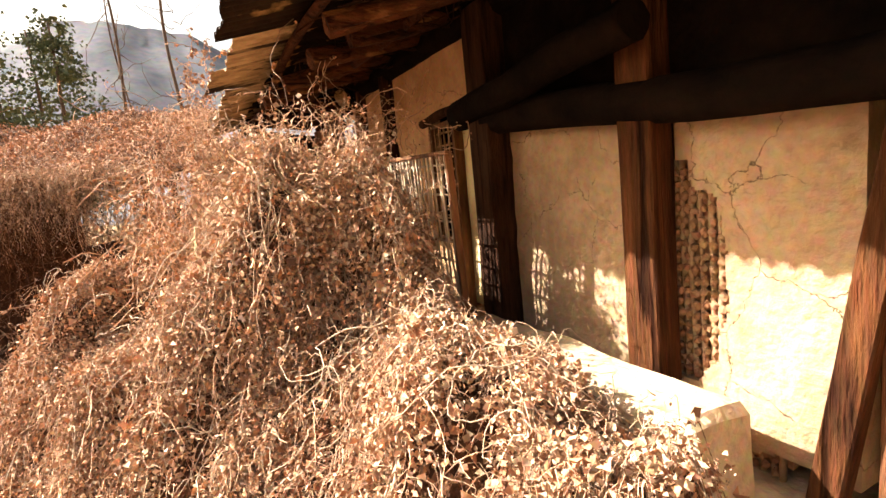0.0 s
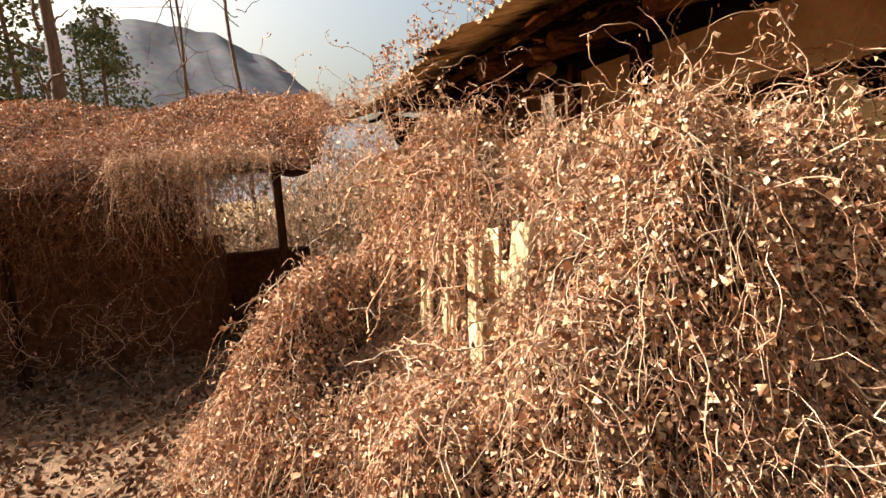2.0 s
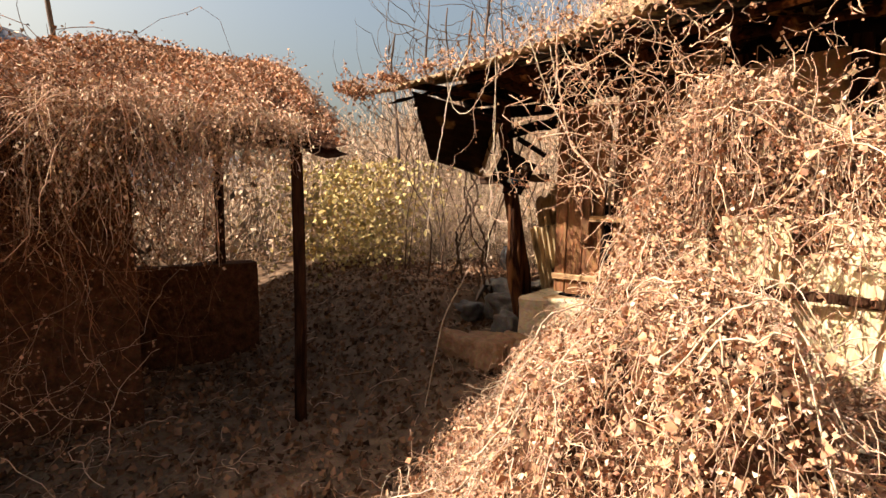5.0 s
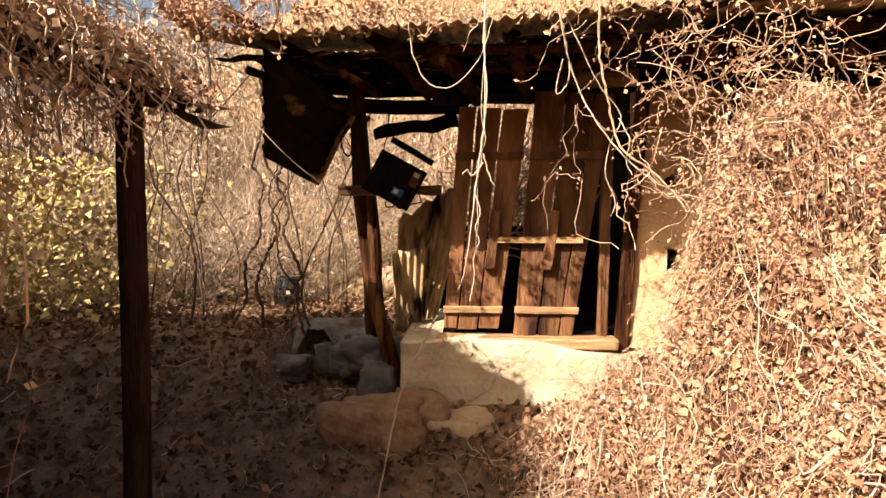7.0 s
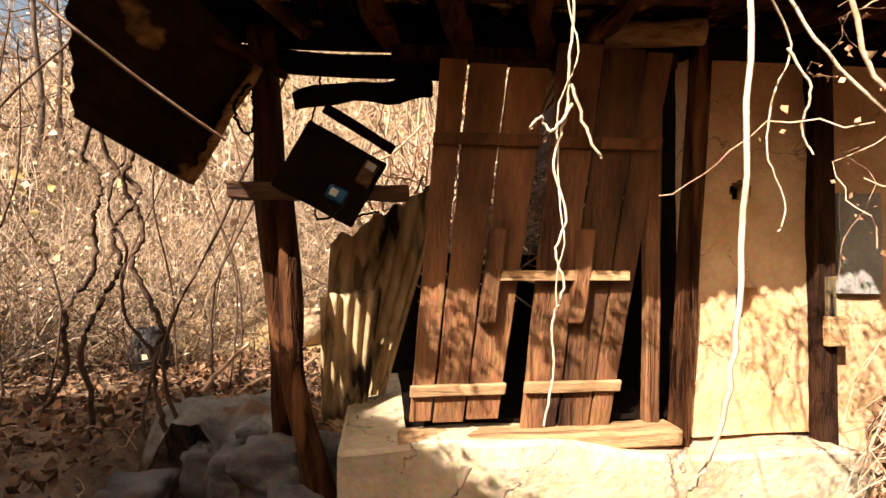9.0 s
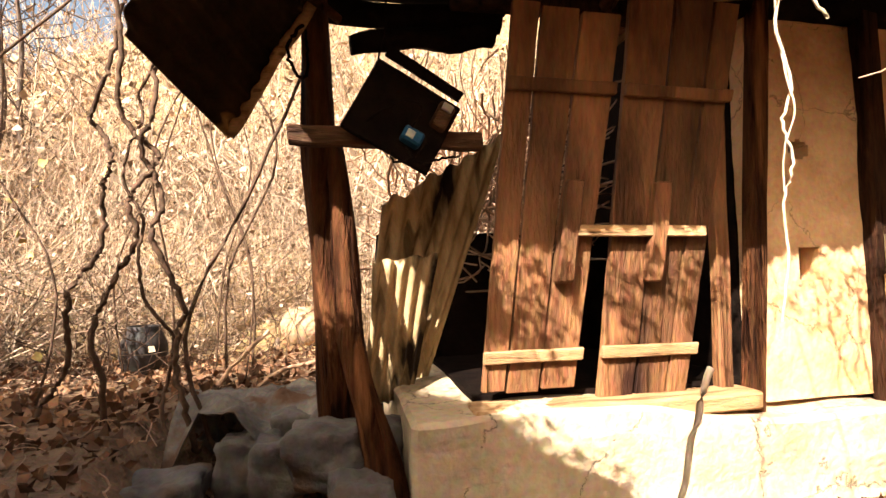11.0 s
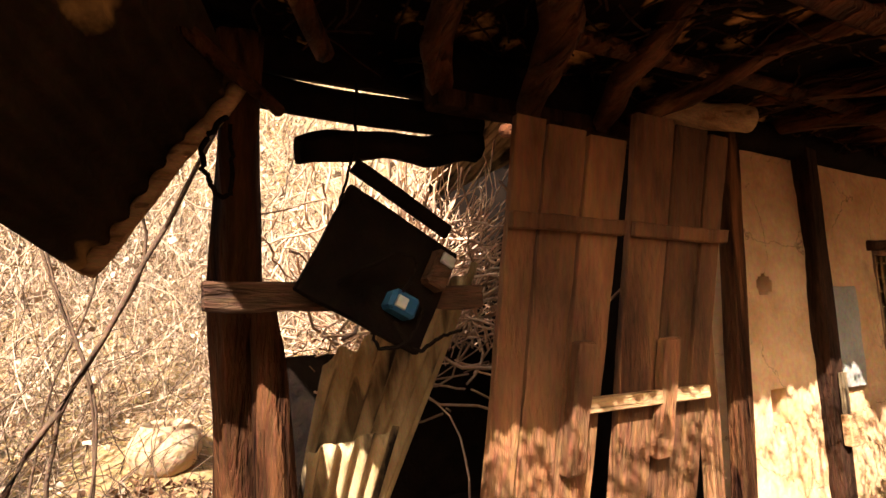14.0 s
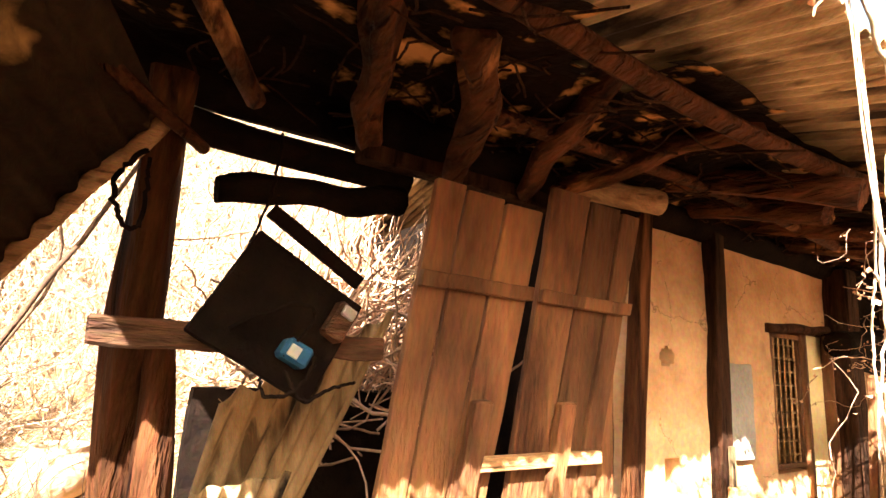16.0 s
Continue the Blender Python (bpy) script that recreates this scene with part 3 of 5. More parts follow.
for k, (y, r) in enumerate(((-0.80, 0.030), (-0.30, 0.026))):
    tagged(part("purlin", log_mesh((-0.30 + k * 0.5, y + 0.02, 2.30), (6.4, y - 0.06, 2.31), r, r * 0.8, 10, 90, 0.10, 30 + k, 0.6), M_LOG), "long split pole carrying the eave sheets", "purlin", kind="structure")
# sticks and twigs of the lining
st = np.column_stack([rng.uniform(-0.6, 5, 420), rng.uniform(-0.75, 0.1, 420), np.zeros(420)])
st[:, 2] = 2.3
ln = smooth_walk(st, rng.uniform(0.03, 0.06, 420), 7, 0.15, (0, 0, -0.02))
ln[:, :, 2] = np.minimum(roof_z(ln[:, :, 1]) - 0.06, 2.32) + 0.03 * np.sin(ln[:, :, 0] * 13)
tagged(np_mesh("lining_twigs", *tubes(ln, np.full(ln.shape[:2], 0.004), 4), M_WOOD_DARK), "loose dark twigs of the roof lining", "twigs", kind="stuff")


# ---- plank door ----
def door_leaf(name, x0, x1, z0, z1, lean, lean_far, cuts, upright_x, label, ragged=0.0):
    leaf = thing(name, label, "door", "leaves of the plank door", "structure")

    def tilt(bm):
        """Sagging hinges: the leaf leans sideways and its top forward."""
        for v in bm.verts:
            u = (v.co.x - x0) / (x1 - x0)
            v.co.x += (lean + (lean_far - lean) * u) * (v.co.z - 0.62)
            v.co.y += 0.02 - 0.10 * (v.co.z - 0.62)

    for i in range(len(cuts) - 1):
        a, b = x0 + (x1 - x0) * cuts[i] + 0.0055, x0 + (x1 - x0) * cuts[i + 1] - 0.0055
        bm = rough_box(a, b, -0.030 + 0.004 * (i % 2), 0.0, z0 - ragged * (i % 2) * 0.5, z1 - 0.01 * i, (3, 1, 22), 0.0035, 7, 0.003)
        for v in bm.verts:
            v.co.x += 0.004 * noise.noise(Vector((v.co.z * 3, i, x0)))
        tilt(bm)
        part("plank", bm, M_WOOD, leaf)

    def bar(n, xa, xb, za, zb, depth, mt, lab=""):
        bm = rough_box(xa, xb, -0.034 - depth, -0.033, za, zb, (12, 1, 2), 0.004, 9, 0.004)
        tilt(bm)
        part(n, bm, mt, leaf, lab)

    bar("batten", x0 - 0.005, x1 + 0.005, 0.675, 0.725, 0.026, M_WOOD_PALE, "pale worn batten")
    bar("batten", x0 + 0.0, x1 - 0.0, 1.745, 1.795, 0.026, M_WOOD, "split brown batten")
    bm = rough_box(upright_x - 0.035, upright_x + 0.035, -0.085, -0.036, 0.99, 1.40, (2, 1, 10), 0.006, 9, 0.008)
    tilt(bm)
    part("bolt_block", bm, M_WOOD, leaf, "upright block that holds the bar")
    return leaf


door_leaf("door_1", 0.03, 0.435, 0.56, 2.10, 0.075, 0.125, (0, 0.26, 0.62, 1.0), 0.315, "weathered brown plank door leaf, slightly ajar", 0.02)
door_leaf("door_2", 0.535, 0.965, 0.45, 2.19, 0.075, 0.135, (0, 0.40, 0.76, 1.0), 0.715, "weathered brown plank door leaf with worn knots", 0.015)
tagged(part("door_bar", rough_box(0.40, 0.99, -0.118, -0.086, 1.175, 1.220, (14, 1, 1), 0.003, 6, 0.003), M_WOOD_PALE), "pale sliding bar across the plank door", "door bar", kind="structure")
tagged(part("door_sill", rough_box(-0.02, 1.25, -0.10, 0.06, 0.44, 0.51, (18, 3, 2), 0.014, 6, 0.01), M_WOOD_PALE), "worn timber sill under the plank door", "sill", kind="structure")
tagged(part("log_end", log_mesh((0.92, -0.02, 2.30), (1.32, -0.16, 2.27), 0.06, 0.055, 12, 8, 0.01, 3), M_WOOD_PALE), "sawn pale log end over the door", "log", kind="structure")
tagged(part("beam_5", rough_box(-0.05, 1.3, 0.0, 0.10, 2.17, 2.28, (12, 2, 2), 0.012, 4, 0.01), M_WOOD_DARK), "dark lintel above the plank door", "beam", kind="structure")
blk = thing("wall_bracket", "rusty iron strap over a wooden block on the post", "bracket")
part("strap", rough_box(2.00, 2.05, -0.062, -0.05, 1.00, 1.19, (2, 1, 6), 0.003, 8), M_TIN, blk)
part("block", rough_box(1.99, 2.10, -0.085, -0.045, 0.86, 1.00, (4, 1, 4), 0.004, 8, 0.005), M_WOOD_PALE, blk)
tagged(part("cement_patch", rough_box(2.13, 2.37, -0.004, 0.022, 1.10, 1.60, (6, 1, 12), 0.006, 7, 0.004), M_PATCH), "grey cement patch on the ochre plaster", "patch", kind="structure")


# ---- window, papered door, lattices ----
def lattice(name, x0, x1, z0, z1, y, nx, nz, label, bar=0.007, frame_w=0.028, material=M_WOOD_PALE, jitter=0.0, kind="structure"):
    w = thing(name, label, "lattice", kind=kind)
    for nm, d in (("window_frame", (x0, x1, z0, z0 + frame_w)), ("window_frame", (x0, x1, z1 - frame_w, z1)), ("window_frame", (x0, x0 + frame_w, z0 + frame_w, z1 - frame_w)), ("window_frame", (x1 - frame_w, x1, z0 + frame_w, z1 - frame_w))):
        part(nm, rough_box(d[0], d[1], y - 0.018, y + 0.018, d[2], d[3], (4, 1, 4), 0.003, 8, 0.003), M_WOOD, w)
    for i in range(nx):
        x = x0 + frame_w + (x1 - x0 - 2 * frame_w) * (i + 0.5) / nx
        part("lattice_bar", log_mesh((x + jitter * math.sin(i * 7), y - 0.004, z0 + frame_w * 0.5), (x, y - 0.004, z1 - frame_w * 0.5), bar, bar, 5, 5, jitter, i), material, w)
    for j in range(nz):
        z = z0 + frame_w + (z1 - z0 - 2 * frame_w) * (j + 0.5) / nz
        part("lattice_bar", log_mesh((x0 + frame_w * 0.5, y + 0.008, z), (x1 - frame_w * 0.5, y + 0.008, z + jitter * math.sin(j * 5)), bar, bar, 5, 5, jitter, j + 40), material, w)
    return w


lattice("window_1", 2.67, 3.05, 1.02, 1.81, 0.05, 5, 9, "small window with thin wooden grille, dark inside")
tagged(part("papered_door", rough_box(3.08, 3.42, 0.06, 0.09, 0.62, 1.83, (4, 1, 8), 0.006, 4, 0.004), M_PAPER), "sliding door covered with yellowed paper", "door", kind="structure")
for nm, d in (("door_frame", (3.045, 3.075)), ("door_frame", (3.425, 3.47))):
    tagged(part(nm, rough_box(d[0], d[1], 0.0, 0.10, 0.36, 1.84, (1, 2, 10), 0.004, 6, 0.004), M_WOOD), "brown door frame timber beside the papered door", "frame", kind="structure")
tagged(part("wall_panel_6", rough_box(3.10, 3.54, 0.05, 0.12, 0.30, 0.60, (6, 1, 4), 0.01, 5), M_PLASTER), "ochre mud plaster under the papered door", "wall", kind="structure")
lt = lattice("lattice_screen", 2.64, 3.76, 0.55, 1.66, 0.0, 24, 9, "broken lattice screen leaning before the wall, choked by vines", 0.006, 0.02, M_STEM_PALE, 0.02, "")
lt.matrix_world = pose(0.0, -0.35, 0.0, 3, 1.5, 0)
lattice("window_2", 5.25, 5.84, 0.42, 1.52, 0.02, 6, 14, "lattice door with thin wooden bars", 0.008, 0.04)
tagged(part("wall_panel_7", rough_box(5.28, 5.95, 0.08, 0.12, 0.30, 1.60, (6, 1, 8), 0.006, 4), M_PAPER), "yellowed paper behind the lattice door", "door paper", kind="structure")

# ---- left bay: poles, cross piece, meter board, tin ----
post("post_left", (-0.535, 0.36, 0.36), (-0.63, 0.10, 2.30), 0.078, 0.062, "thick dark round porch post", False, M_POST, 11)
tagged(part("porch_beam", log_mesh((-1.2, 0.30, 2.27), (0.2, 0.16, 2.17), 0.06, 0.055, 10, 14, 0.04, 17), M_BLACK), "near-black beam over the open porch bay", "beam", kind="structure")
# extra log, added to darken the bright slit above the porch beam
tagged(part("porch_beam", log_mesh((-1.2, 0.27, 2.39), (0.25, 0.22, 2.31), 0.07, 0.065, 10, 14, 0.03, 19), M_BLACK), "black upper beam added to fill the bright gap over the porch", "beam", kind="structure")
tagged(part("prop_pole", log_mesh((-0.325, 0.0, 0.02), (-0.555, 0.19, 1.58), 0.062, 0.045, 12, 30, 0.06, 12, 0.5), M_POST), "dark crooked prop leaning against the porch post", "pole")
tagged(part("cross_beam", rough_box(-0.70, 0.02, -0.14, -0.085, 1.508, 1.572, (14, 1, 2), 0.008, 9, 0.006), M_BEAM), "short dark plank nailed across the porch post", "plank")
board = thing("meter_board", "black charred board with an old electric meter, hanging askew", "meter board")
MB = pose(-0.295, -0.185, 1.605, 0, 28, 0) @ pose(0, 0, 0, -6, 0, 4)


def placed(bm, m):
    bmesh.ops.transform(bm, matrix=m, verts=bm.verts[:])
    return bm


part("board", placed(rough_box(-0.175, 0.175, 0, 0.025, -0.15, 0.15, (8, 1, 8), 0.004, 9, 0.004), MB), M_BLACK, board)
part("cable_meter", placed(rough_box(0.025, 0.10, -0.055, -0.002, -0.095, -0.04, (4, 3, 4), 0.004, 12, 0.008), MB), M_BLUE, board, "faded blue meter case")
part("dial", placed(rough_box(0.036, 0.066, -0.062, -0.056, -0.085, -0.055, (1, 1, 1), 0.001, 9, 0.002), MB), M_GREYPLASTIC, board, "grey dial plate")
part("fuse_box", placed(rough_box(0.095, 0.155, -0.05, -0.002, 0.015, 0.115, (3, 2, 4), 0.004, 12, 0.008), MB), M_BEAM, board, "dusty brown fuse box")
part("fuse_cap", placed(rough_box(0.105, 0.145, -0.062, -0.051, 0.075, 0.105, (1, 1, 1), 0.001, 9, 0.003), MB), M_PATCH, board, "pale fuse cap")
for k, pts in enumerate((((-0.10, -0.03, -0.10), (-0.02, -0.07, 0.02), (0.05, -0.06, 0.03), (0.04, -0.05, -0.09)), ((0.06, -0.05, -0.12), (0.12, -0.09, -0.16), (0.18, -0.06, -0.10), (0.24, -0.05, -0.05)), ((0.11, -0.05, -0.05), (0.10, -0.08, -0.14), (0.05, -0.06, -0.19), (0.02, -0.04, -0.16)))):
    w = wire("cable", [MB @ Vector(p) for p in pts], 0.006, M_BLACK, "", "")
    for key in ("label", "category"):
        if key in w:
            del w[key]
    w.parent = board
wire("hanging_wire", [(-0.345, -0.10, 2.12), (-0.35, -0.11, 1.95), (-0.38, -0.12, 1.83), (-0.40, -0.13, 1.76)], 0.005, M_BLACK, "thin black wire holding the meter board", "wire")
tagged(part("broken_beam", log_mesh((-0.47, 0.02, 1.95), (0.12, 0.06, 2.06), 0.038, 0.055, 9, 12, 0.03, 21, 0.5), M_BLACK), "near-black beam with a splintered end", "beam")
tagged(part("broken_slat", placed(rough_box(-0.17, 0.17, -0.01, 0.01, -0.022, 0.022, (10, 1, 1), 0.003, 9, 0.003), pose(-0.19, -0.05, 1.82, 0, 31, 0)), M_BLACK), "dark slat hanging askew by the meter board", "slat")
wire("wire_loop", [(-0.66, 0.02, 2.02), (-0.71, 0.0, 1.93), (-0.70, -0.01, 1.84), (-0.65, 0.0, 1.80), (-0.64, 0.02, 1.90), (-0.65, 0.03, 2.0)], 0.008, M_BLACK, "loop of black wire hung on the porch post", "wire")


def tin_quad(c00, c10, c01, c11, waves, amp=0.012, nv=10, ragged=0.03, seed=0.0):
    """A wavy tin sheet spanned by four corners, waves counted from side to side, with torn ends."""
    a, b, c, d = (Vector(k) for k in (c00, c10, c01, c11))
    nrm = (b - a).cross(c - a).normalized()
    nu = waves * 8
    bm = bmesh.new()
    g = []
    for i in range(nu + 1):
        row = []
        for j in range(nv + 1):
            u, v = i / nu, j / nv
            if j == nv:
                v += ragged * noise.noise(Vector((u * 7, seed, 0)))
            p = (a * (1 - u) + b * u) * (1 - v) + (c * (1 - u) + d * u) * v
            p += nrm * (amp * math.sin(2 * math.pi * u * waves) + 0.015 * noise.noise(Vector((u * 2, v * 2, seed))))
            row.append(bm.verts.new(p))
        g.append(row)
    for i in range(nu):
        for j in range(nv):
            bm.faces.new((g[i][j], g[i + 1][j], g[i + 1][j + 1], g[i][j + 1])).smooth = True
    r = bmesh.ops.extrude_face_region(bm, geom=bm.faces[:])
    for v in (e for e in r["geom"] if isinstance(e, bmesh.types.BMVert)):
        v.co += nrm * 0.003
    bmesh.ops.recalc_face_normals(bm, faces=bm.faces)
    return bm


tagged(part("tin_sheet", tin_quad((-0.42, 0.62, 0.42), (-0.10, 0.72, 0.40), (-0.34, 0.26, 1.34), (0.23, 0.24, 1.68), 7, 0.014, 12, 0.05, 1.0), M_TIN), "rusty corrugated tin sheet leaning beside the door", "tin sheet", "tin sheets of the left bay")
tagged(part("tin_sheet", tin_quad((-0.40, 0.50, 0.42), (-0.18, 0.56, 0.42), (-0.385, 0.24, 1.09), (-0.09, 0.24, 1.13), 5, 0.012, 10, 0.04, 2.0), M_TIN), "shorter rusty corrugated tin sheet in front of another", "tin sheet", "tin sheets of the left bay")
tagged(part("fallen_roof_sheet", tin_quad((-0.975, 0.22, 1.61), (-0.63, 0.10, 2.14), (-1.14, -0.36, 1.75), (-0.94, -0.78, 2.30), 8, 0.012, 10, 0.02, 3.0), M_TIN_SHADE), "rusty roof sheet hanging down from the broken eave corner", "roof sheet")
tagged(part("sheet_edge_lath", log_mesh((-0.965, 0.19, 1.615), (-0.63, 0.07, 2.13), 0.024, 0.024, 8, 20, 0.02, 5, 0.4), M_WOOD_PALE), "pale lath along the edge of the hanging sheet", "lath")
tagged(part("roof_pole", log_mesh((-1.05, -1.05, 2.40), (-0.42, -0.05, 2.22), 0.035, 0.03, 8, 10, 0.03, 61), M_LOG), "dark crooked pole under the broken corner of the roof", "pole", kind="structure")
tagged(part("splintered_pole", log_mesh((-1.15, -0.55, 2.25), (-0.52, 0.06, 2.07), 0.028, 0.018, 8, 10, 0.02, 62), M_LOG), "splintered pole end by the porch post", "pole", kind="structure")
for k, (a, b, r) in enumerate((((-0.34, -0.74, 2.40), (-0.06, -0.03, 2.21), 0.05), ((-0.02, -0.60, 2.35), (0.28, -0.05, 2.17), 0.052), ((0.47, -0.60, 2.42), (0.62, -0.02, 2.19), 0.045), ((1.0, -0.75, 2.36), (0.78, 0.0, 2.24), 0.04))):
    tagged(part("rafter", log_mesh(a, b, r * 1.1, r * 0.85, 14, 24, 0.05, 80 + k, 0.6), M_LOG), "stub of a reddish-brown log rafter with a sawn end", "rafter", "rafters under the eave", "structure")

# ---- stones, tarp, jar and clutter beside the left bay ----
def stone(x, y, z, sx, sy, sz, seed, label, material=M_STONE):
    bm = bmesh.new()
    bmesh.ops.create_icosphere(bm, subdivisions=4, radius=1)
    for v in bm.verts:
        c = v.co.copy()
        k = 1 + 0.30 * noise.noise(c * 1.3 + Vector((seed, 0, 0))) + 0.12 * noise.noise(c * 3.5 + Vector((seed, 3, 0))) + 0.04 * noise.noise(c * 9 + Vector((seed, 5, 0)))
        m = max(abs(c.x), abs(c.y), abs(c.z)) ** 0.85
        v.co = Vector((x + c.x * sx * k / m, y + c.y * sy * k / m, z + c.z * sz * k / m))
    for fc in bm.faces:
        fc.smooth = True
    return tagged(part("stone", bm, material), label, "stone", "stones of the left bay")


for k, (x, y, z, a, b, c) in enumerate(((-0.57, 0.17, 0.32, 0.15, 0.13, 0.115), (-0.92, 0.50, 0.20, 0.13, 0.12, 0.13), (-0.38, 0.30, 0.28, 0.13, 0.12, 0.13), (-0.76, 0.36, 0.22, 0.12, 0.10, 0.12), (-0.72, 0.62, 0.26, 0.14, 0.12, 0.13), (-1.24, 0.86, 0.26, 0.10, 0.10, 0.12), (-1.22, 0.30, 0.14, 0.14, 0.12, 0.10), (-0.45, -0.02, 0.12, 0.12, 0.10, 0.16))):
    stone(x, y, z, a, b, c, k * 3.3, "rough grey field stone under the porch post")
stone(-0.36, -0.52, 0.0, 0.30, 0.19, 0.19, 41.7, "broad worn clay lump before the plinth", M_MUD)
stone(-0.08, -0.38, 0.02, 0.19, 0.14, 0.17, 47.3, "rounded clay lump against the plinth", M_MUD)
stone(0.16, -0.42, 0.0, 0.20, 0.15, 0.09, 44, "small clay lump before the plinth", M_PLASTER_PALE)
tarp = bmesh.new()
tg = []
for i in range(31):
    row = []
    for j in range(25):
        u, v = i / 30, j / 24
        x, y = -1.30 + 0.72 * u, 0.50 + 0.46 * v + 0.06 * math.sin(u * 9 + 1)
        z = 0.44 + 0.05 * noise.noise(Vector((x * 6, y * 6, 1))) + 0.035 * noise.noise(Vector((x * 14, y * 14, 2))) + 0.012 * noise.noise(Vector((x * 30, y * 30, 4)))
        if v < 0.4:
            drop = (0.4 - v) / 0.4
            hang = 0.34 * max(0, 1 - u * 5) + 0.20 * max(0, math.sin((u - 0.42) * 5.4))
            z -= drop * hang
            y -= drop * 0.5 * hang
        row.append(tarp.verts.new((x, y, z)))
    tg.append(row)
for i in range(30):
    for j in range(24):
        tarp.faces.new((tg[i][j], tg[i + 1][j], tg[i + 1][j + 1], tg[i][j + 1])).smooth = True
r = bmesh.ops.extrude_face_region(tarp, geom=tarp.faces[:])
for v in (e for e in r["geom"] if isinstance(e, bmesh.types.BMVert)):
    v.co.z += 0.004
tagged(part("tarp", tarp, M_CLOTH), "grey stiff tarp draped over the stones", "tarp")


def jar(name, x, y, z, r, h, material, label, category):
    bm = bmesh.new()
    prof = ((0.62, 0), (0.82, 0.12), (1.0, 0.42), (0.98, 0.62), (0.80, 0.85), (0.66, 0.93), (0.72, 1.0), (0.62, 1.0), (0.58, 0.9), (0.75, 0.6), (0.6, 0.1))
    rings = [[bm.verts.new((x + r * k * math.cos(a * math.pi / 12), y + r * k * math.sin(a * math.pi / 12), z + h * t)) for a in range(24)] for k, t in prof]
    for i in range(len(rings) - 1):
        for a in range(24):
            bm.faces.new((rings[i][a], rings[i][(a + 1) % 24], rings[i + 1][(a + 1) % 24], rings[i + 1][a])).smooth = True
    bm.faces.new(rings[0][::-1])
    bm.faces.new(rings[-1])
    bmesh.ops.recalc_face_normals(bm, faces=bm.faces)
    return tagged(part(name, bm, material), label, category)


jar("clay_jar", -1.94, 2.10, float(ground_z(-1.94, 2.10)) - 0.03, 0.16, 0.38, M_JAR, "dark glazed clay jar standing in dry leaves", "jar")
jar("clay_pot", -0.83, 2.80, float(ground_z(-0.83, 2.80)) - 0.08, 0.24, 0.33, M_PLASTER_PALE, "brown clay pot half sunk in litter", "pot")
jar("red_bucket", 0.55, 1.75, 0.28, 0.10, 0.16, M_RED, "red plastic bucket behind the tin sheets", "bucket")

# ---- wing on the left, buried in vines ----
WO = np.array([-0.934, -2.137])
WU, WW = np.array([-0.25, -0.968]), np.array([-0.968, 0.25])


def wing(s, d, z):
    s, d, z = np.broadcast_arrays(np.asarray(s, float), np.asarray(d, float), np.asarray(z, float))
    return np.stack([WO[0] + s * WU[0] + d * WW[0], WO[1] + s * WU[1] + d * WW[1], z], -1)


def wing_roof_z(s, d):
    return 1.80 + 0.44 * d + 0.06 * np.sin(1.9 * s + 1) + 0.05 * np.sin(3.3 * s + 2.1 * d) - 0.05 * np.sin(0.8 * s)


S, D = np.meshgrid(np.linspace(-0.55, 8.5, 110), np.linspace(-0.10, 2.5, 36), indexing="ij")
wv = wing(S, D, wing_roof_z(S, D) + 0.03 * np.sin(13 * S) * np.sin(11 * D))
k = (np.arange(109)[:, None] * 36 + np.arange(35)[None]).ravel()
under = wv.copy().reshape(-1, 3)
under[:, 2] -= 0.07
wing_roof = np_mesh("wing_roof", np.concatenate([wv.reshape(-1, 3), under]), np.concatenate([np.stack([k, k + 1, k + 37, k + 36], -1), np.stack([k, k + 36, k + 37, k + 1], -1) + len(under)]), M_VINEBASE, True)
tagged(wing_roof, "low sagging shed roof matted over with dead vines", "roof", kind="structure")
S2, D2 = np.meshgrid(np.linspace(-0.45, 8.5, 60), np.linspace(2.5, 5.0, 12), indexing="ij")
wv2 = wing(S2, D2, wing_roof_z(S2, 2.5) - 0.34 * (D2 - 2.5))
k2 = (np.arange(59)[:, None] * 12 + np.arange(11)[None]).ravel()
tagged(np_mesh("wing_roof_back", wv2, np.stack([k2, k2 + 1, k2 + 13, k2 + 12], -1), M_VINEBASE, True), "far slope of the low shed roof", "roof", kind="structure")


def wing_box(name, s0, s1, d0, d1, z0, z1, label, material=M_MUD):
    bm = rough_box(s0, s1, d0, d1, z0, z1, (16, 2, 8), 0.02, 4)
    for v in bm.verts:
        p = wing(v.co.x, v.co.y, v.co.z)
        v.co = Vector(p.tolist())
    bmesh.ops.recalc_face_normals(bm, faces=bm.faces)
    return tagged(part(name, bm, material), label, "wall", kind="structure")


# shed walls wear the dark mat colour as shade under the roof
wing_box("wing_wall", 0.80, 8.4, 0.55, 0.70, -0.5, 1.95, "mud wall of the shed, coloured dark for shade behind the vines", M_VINEBASE)
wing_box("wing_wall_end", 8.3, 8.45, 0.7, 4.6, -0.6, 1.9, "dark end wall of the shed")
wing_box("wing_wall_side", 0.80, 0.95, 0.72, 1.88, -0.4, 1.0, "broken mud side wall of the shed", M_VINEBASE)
wing_box("wing_low_wall", -0.3, 1.34, 1.9, 2.15, -0.4, 0.72, "low broken mud wall at the back of the shed, coloured shade-dark", M_VINEBASE)
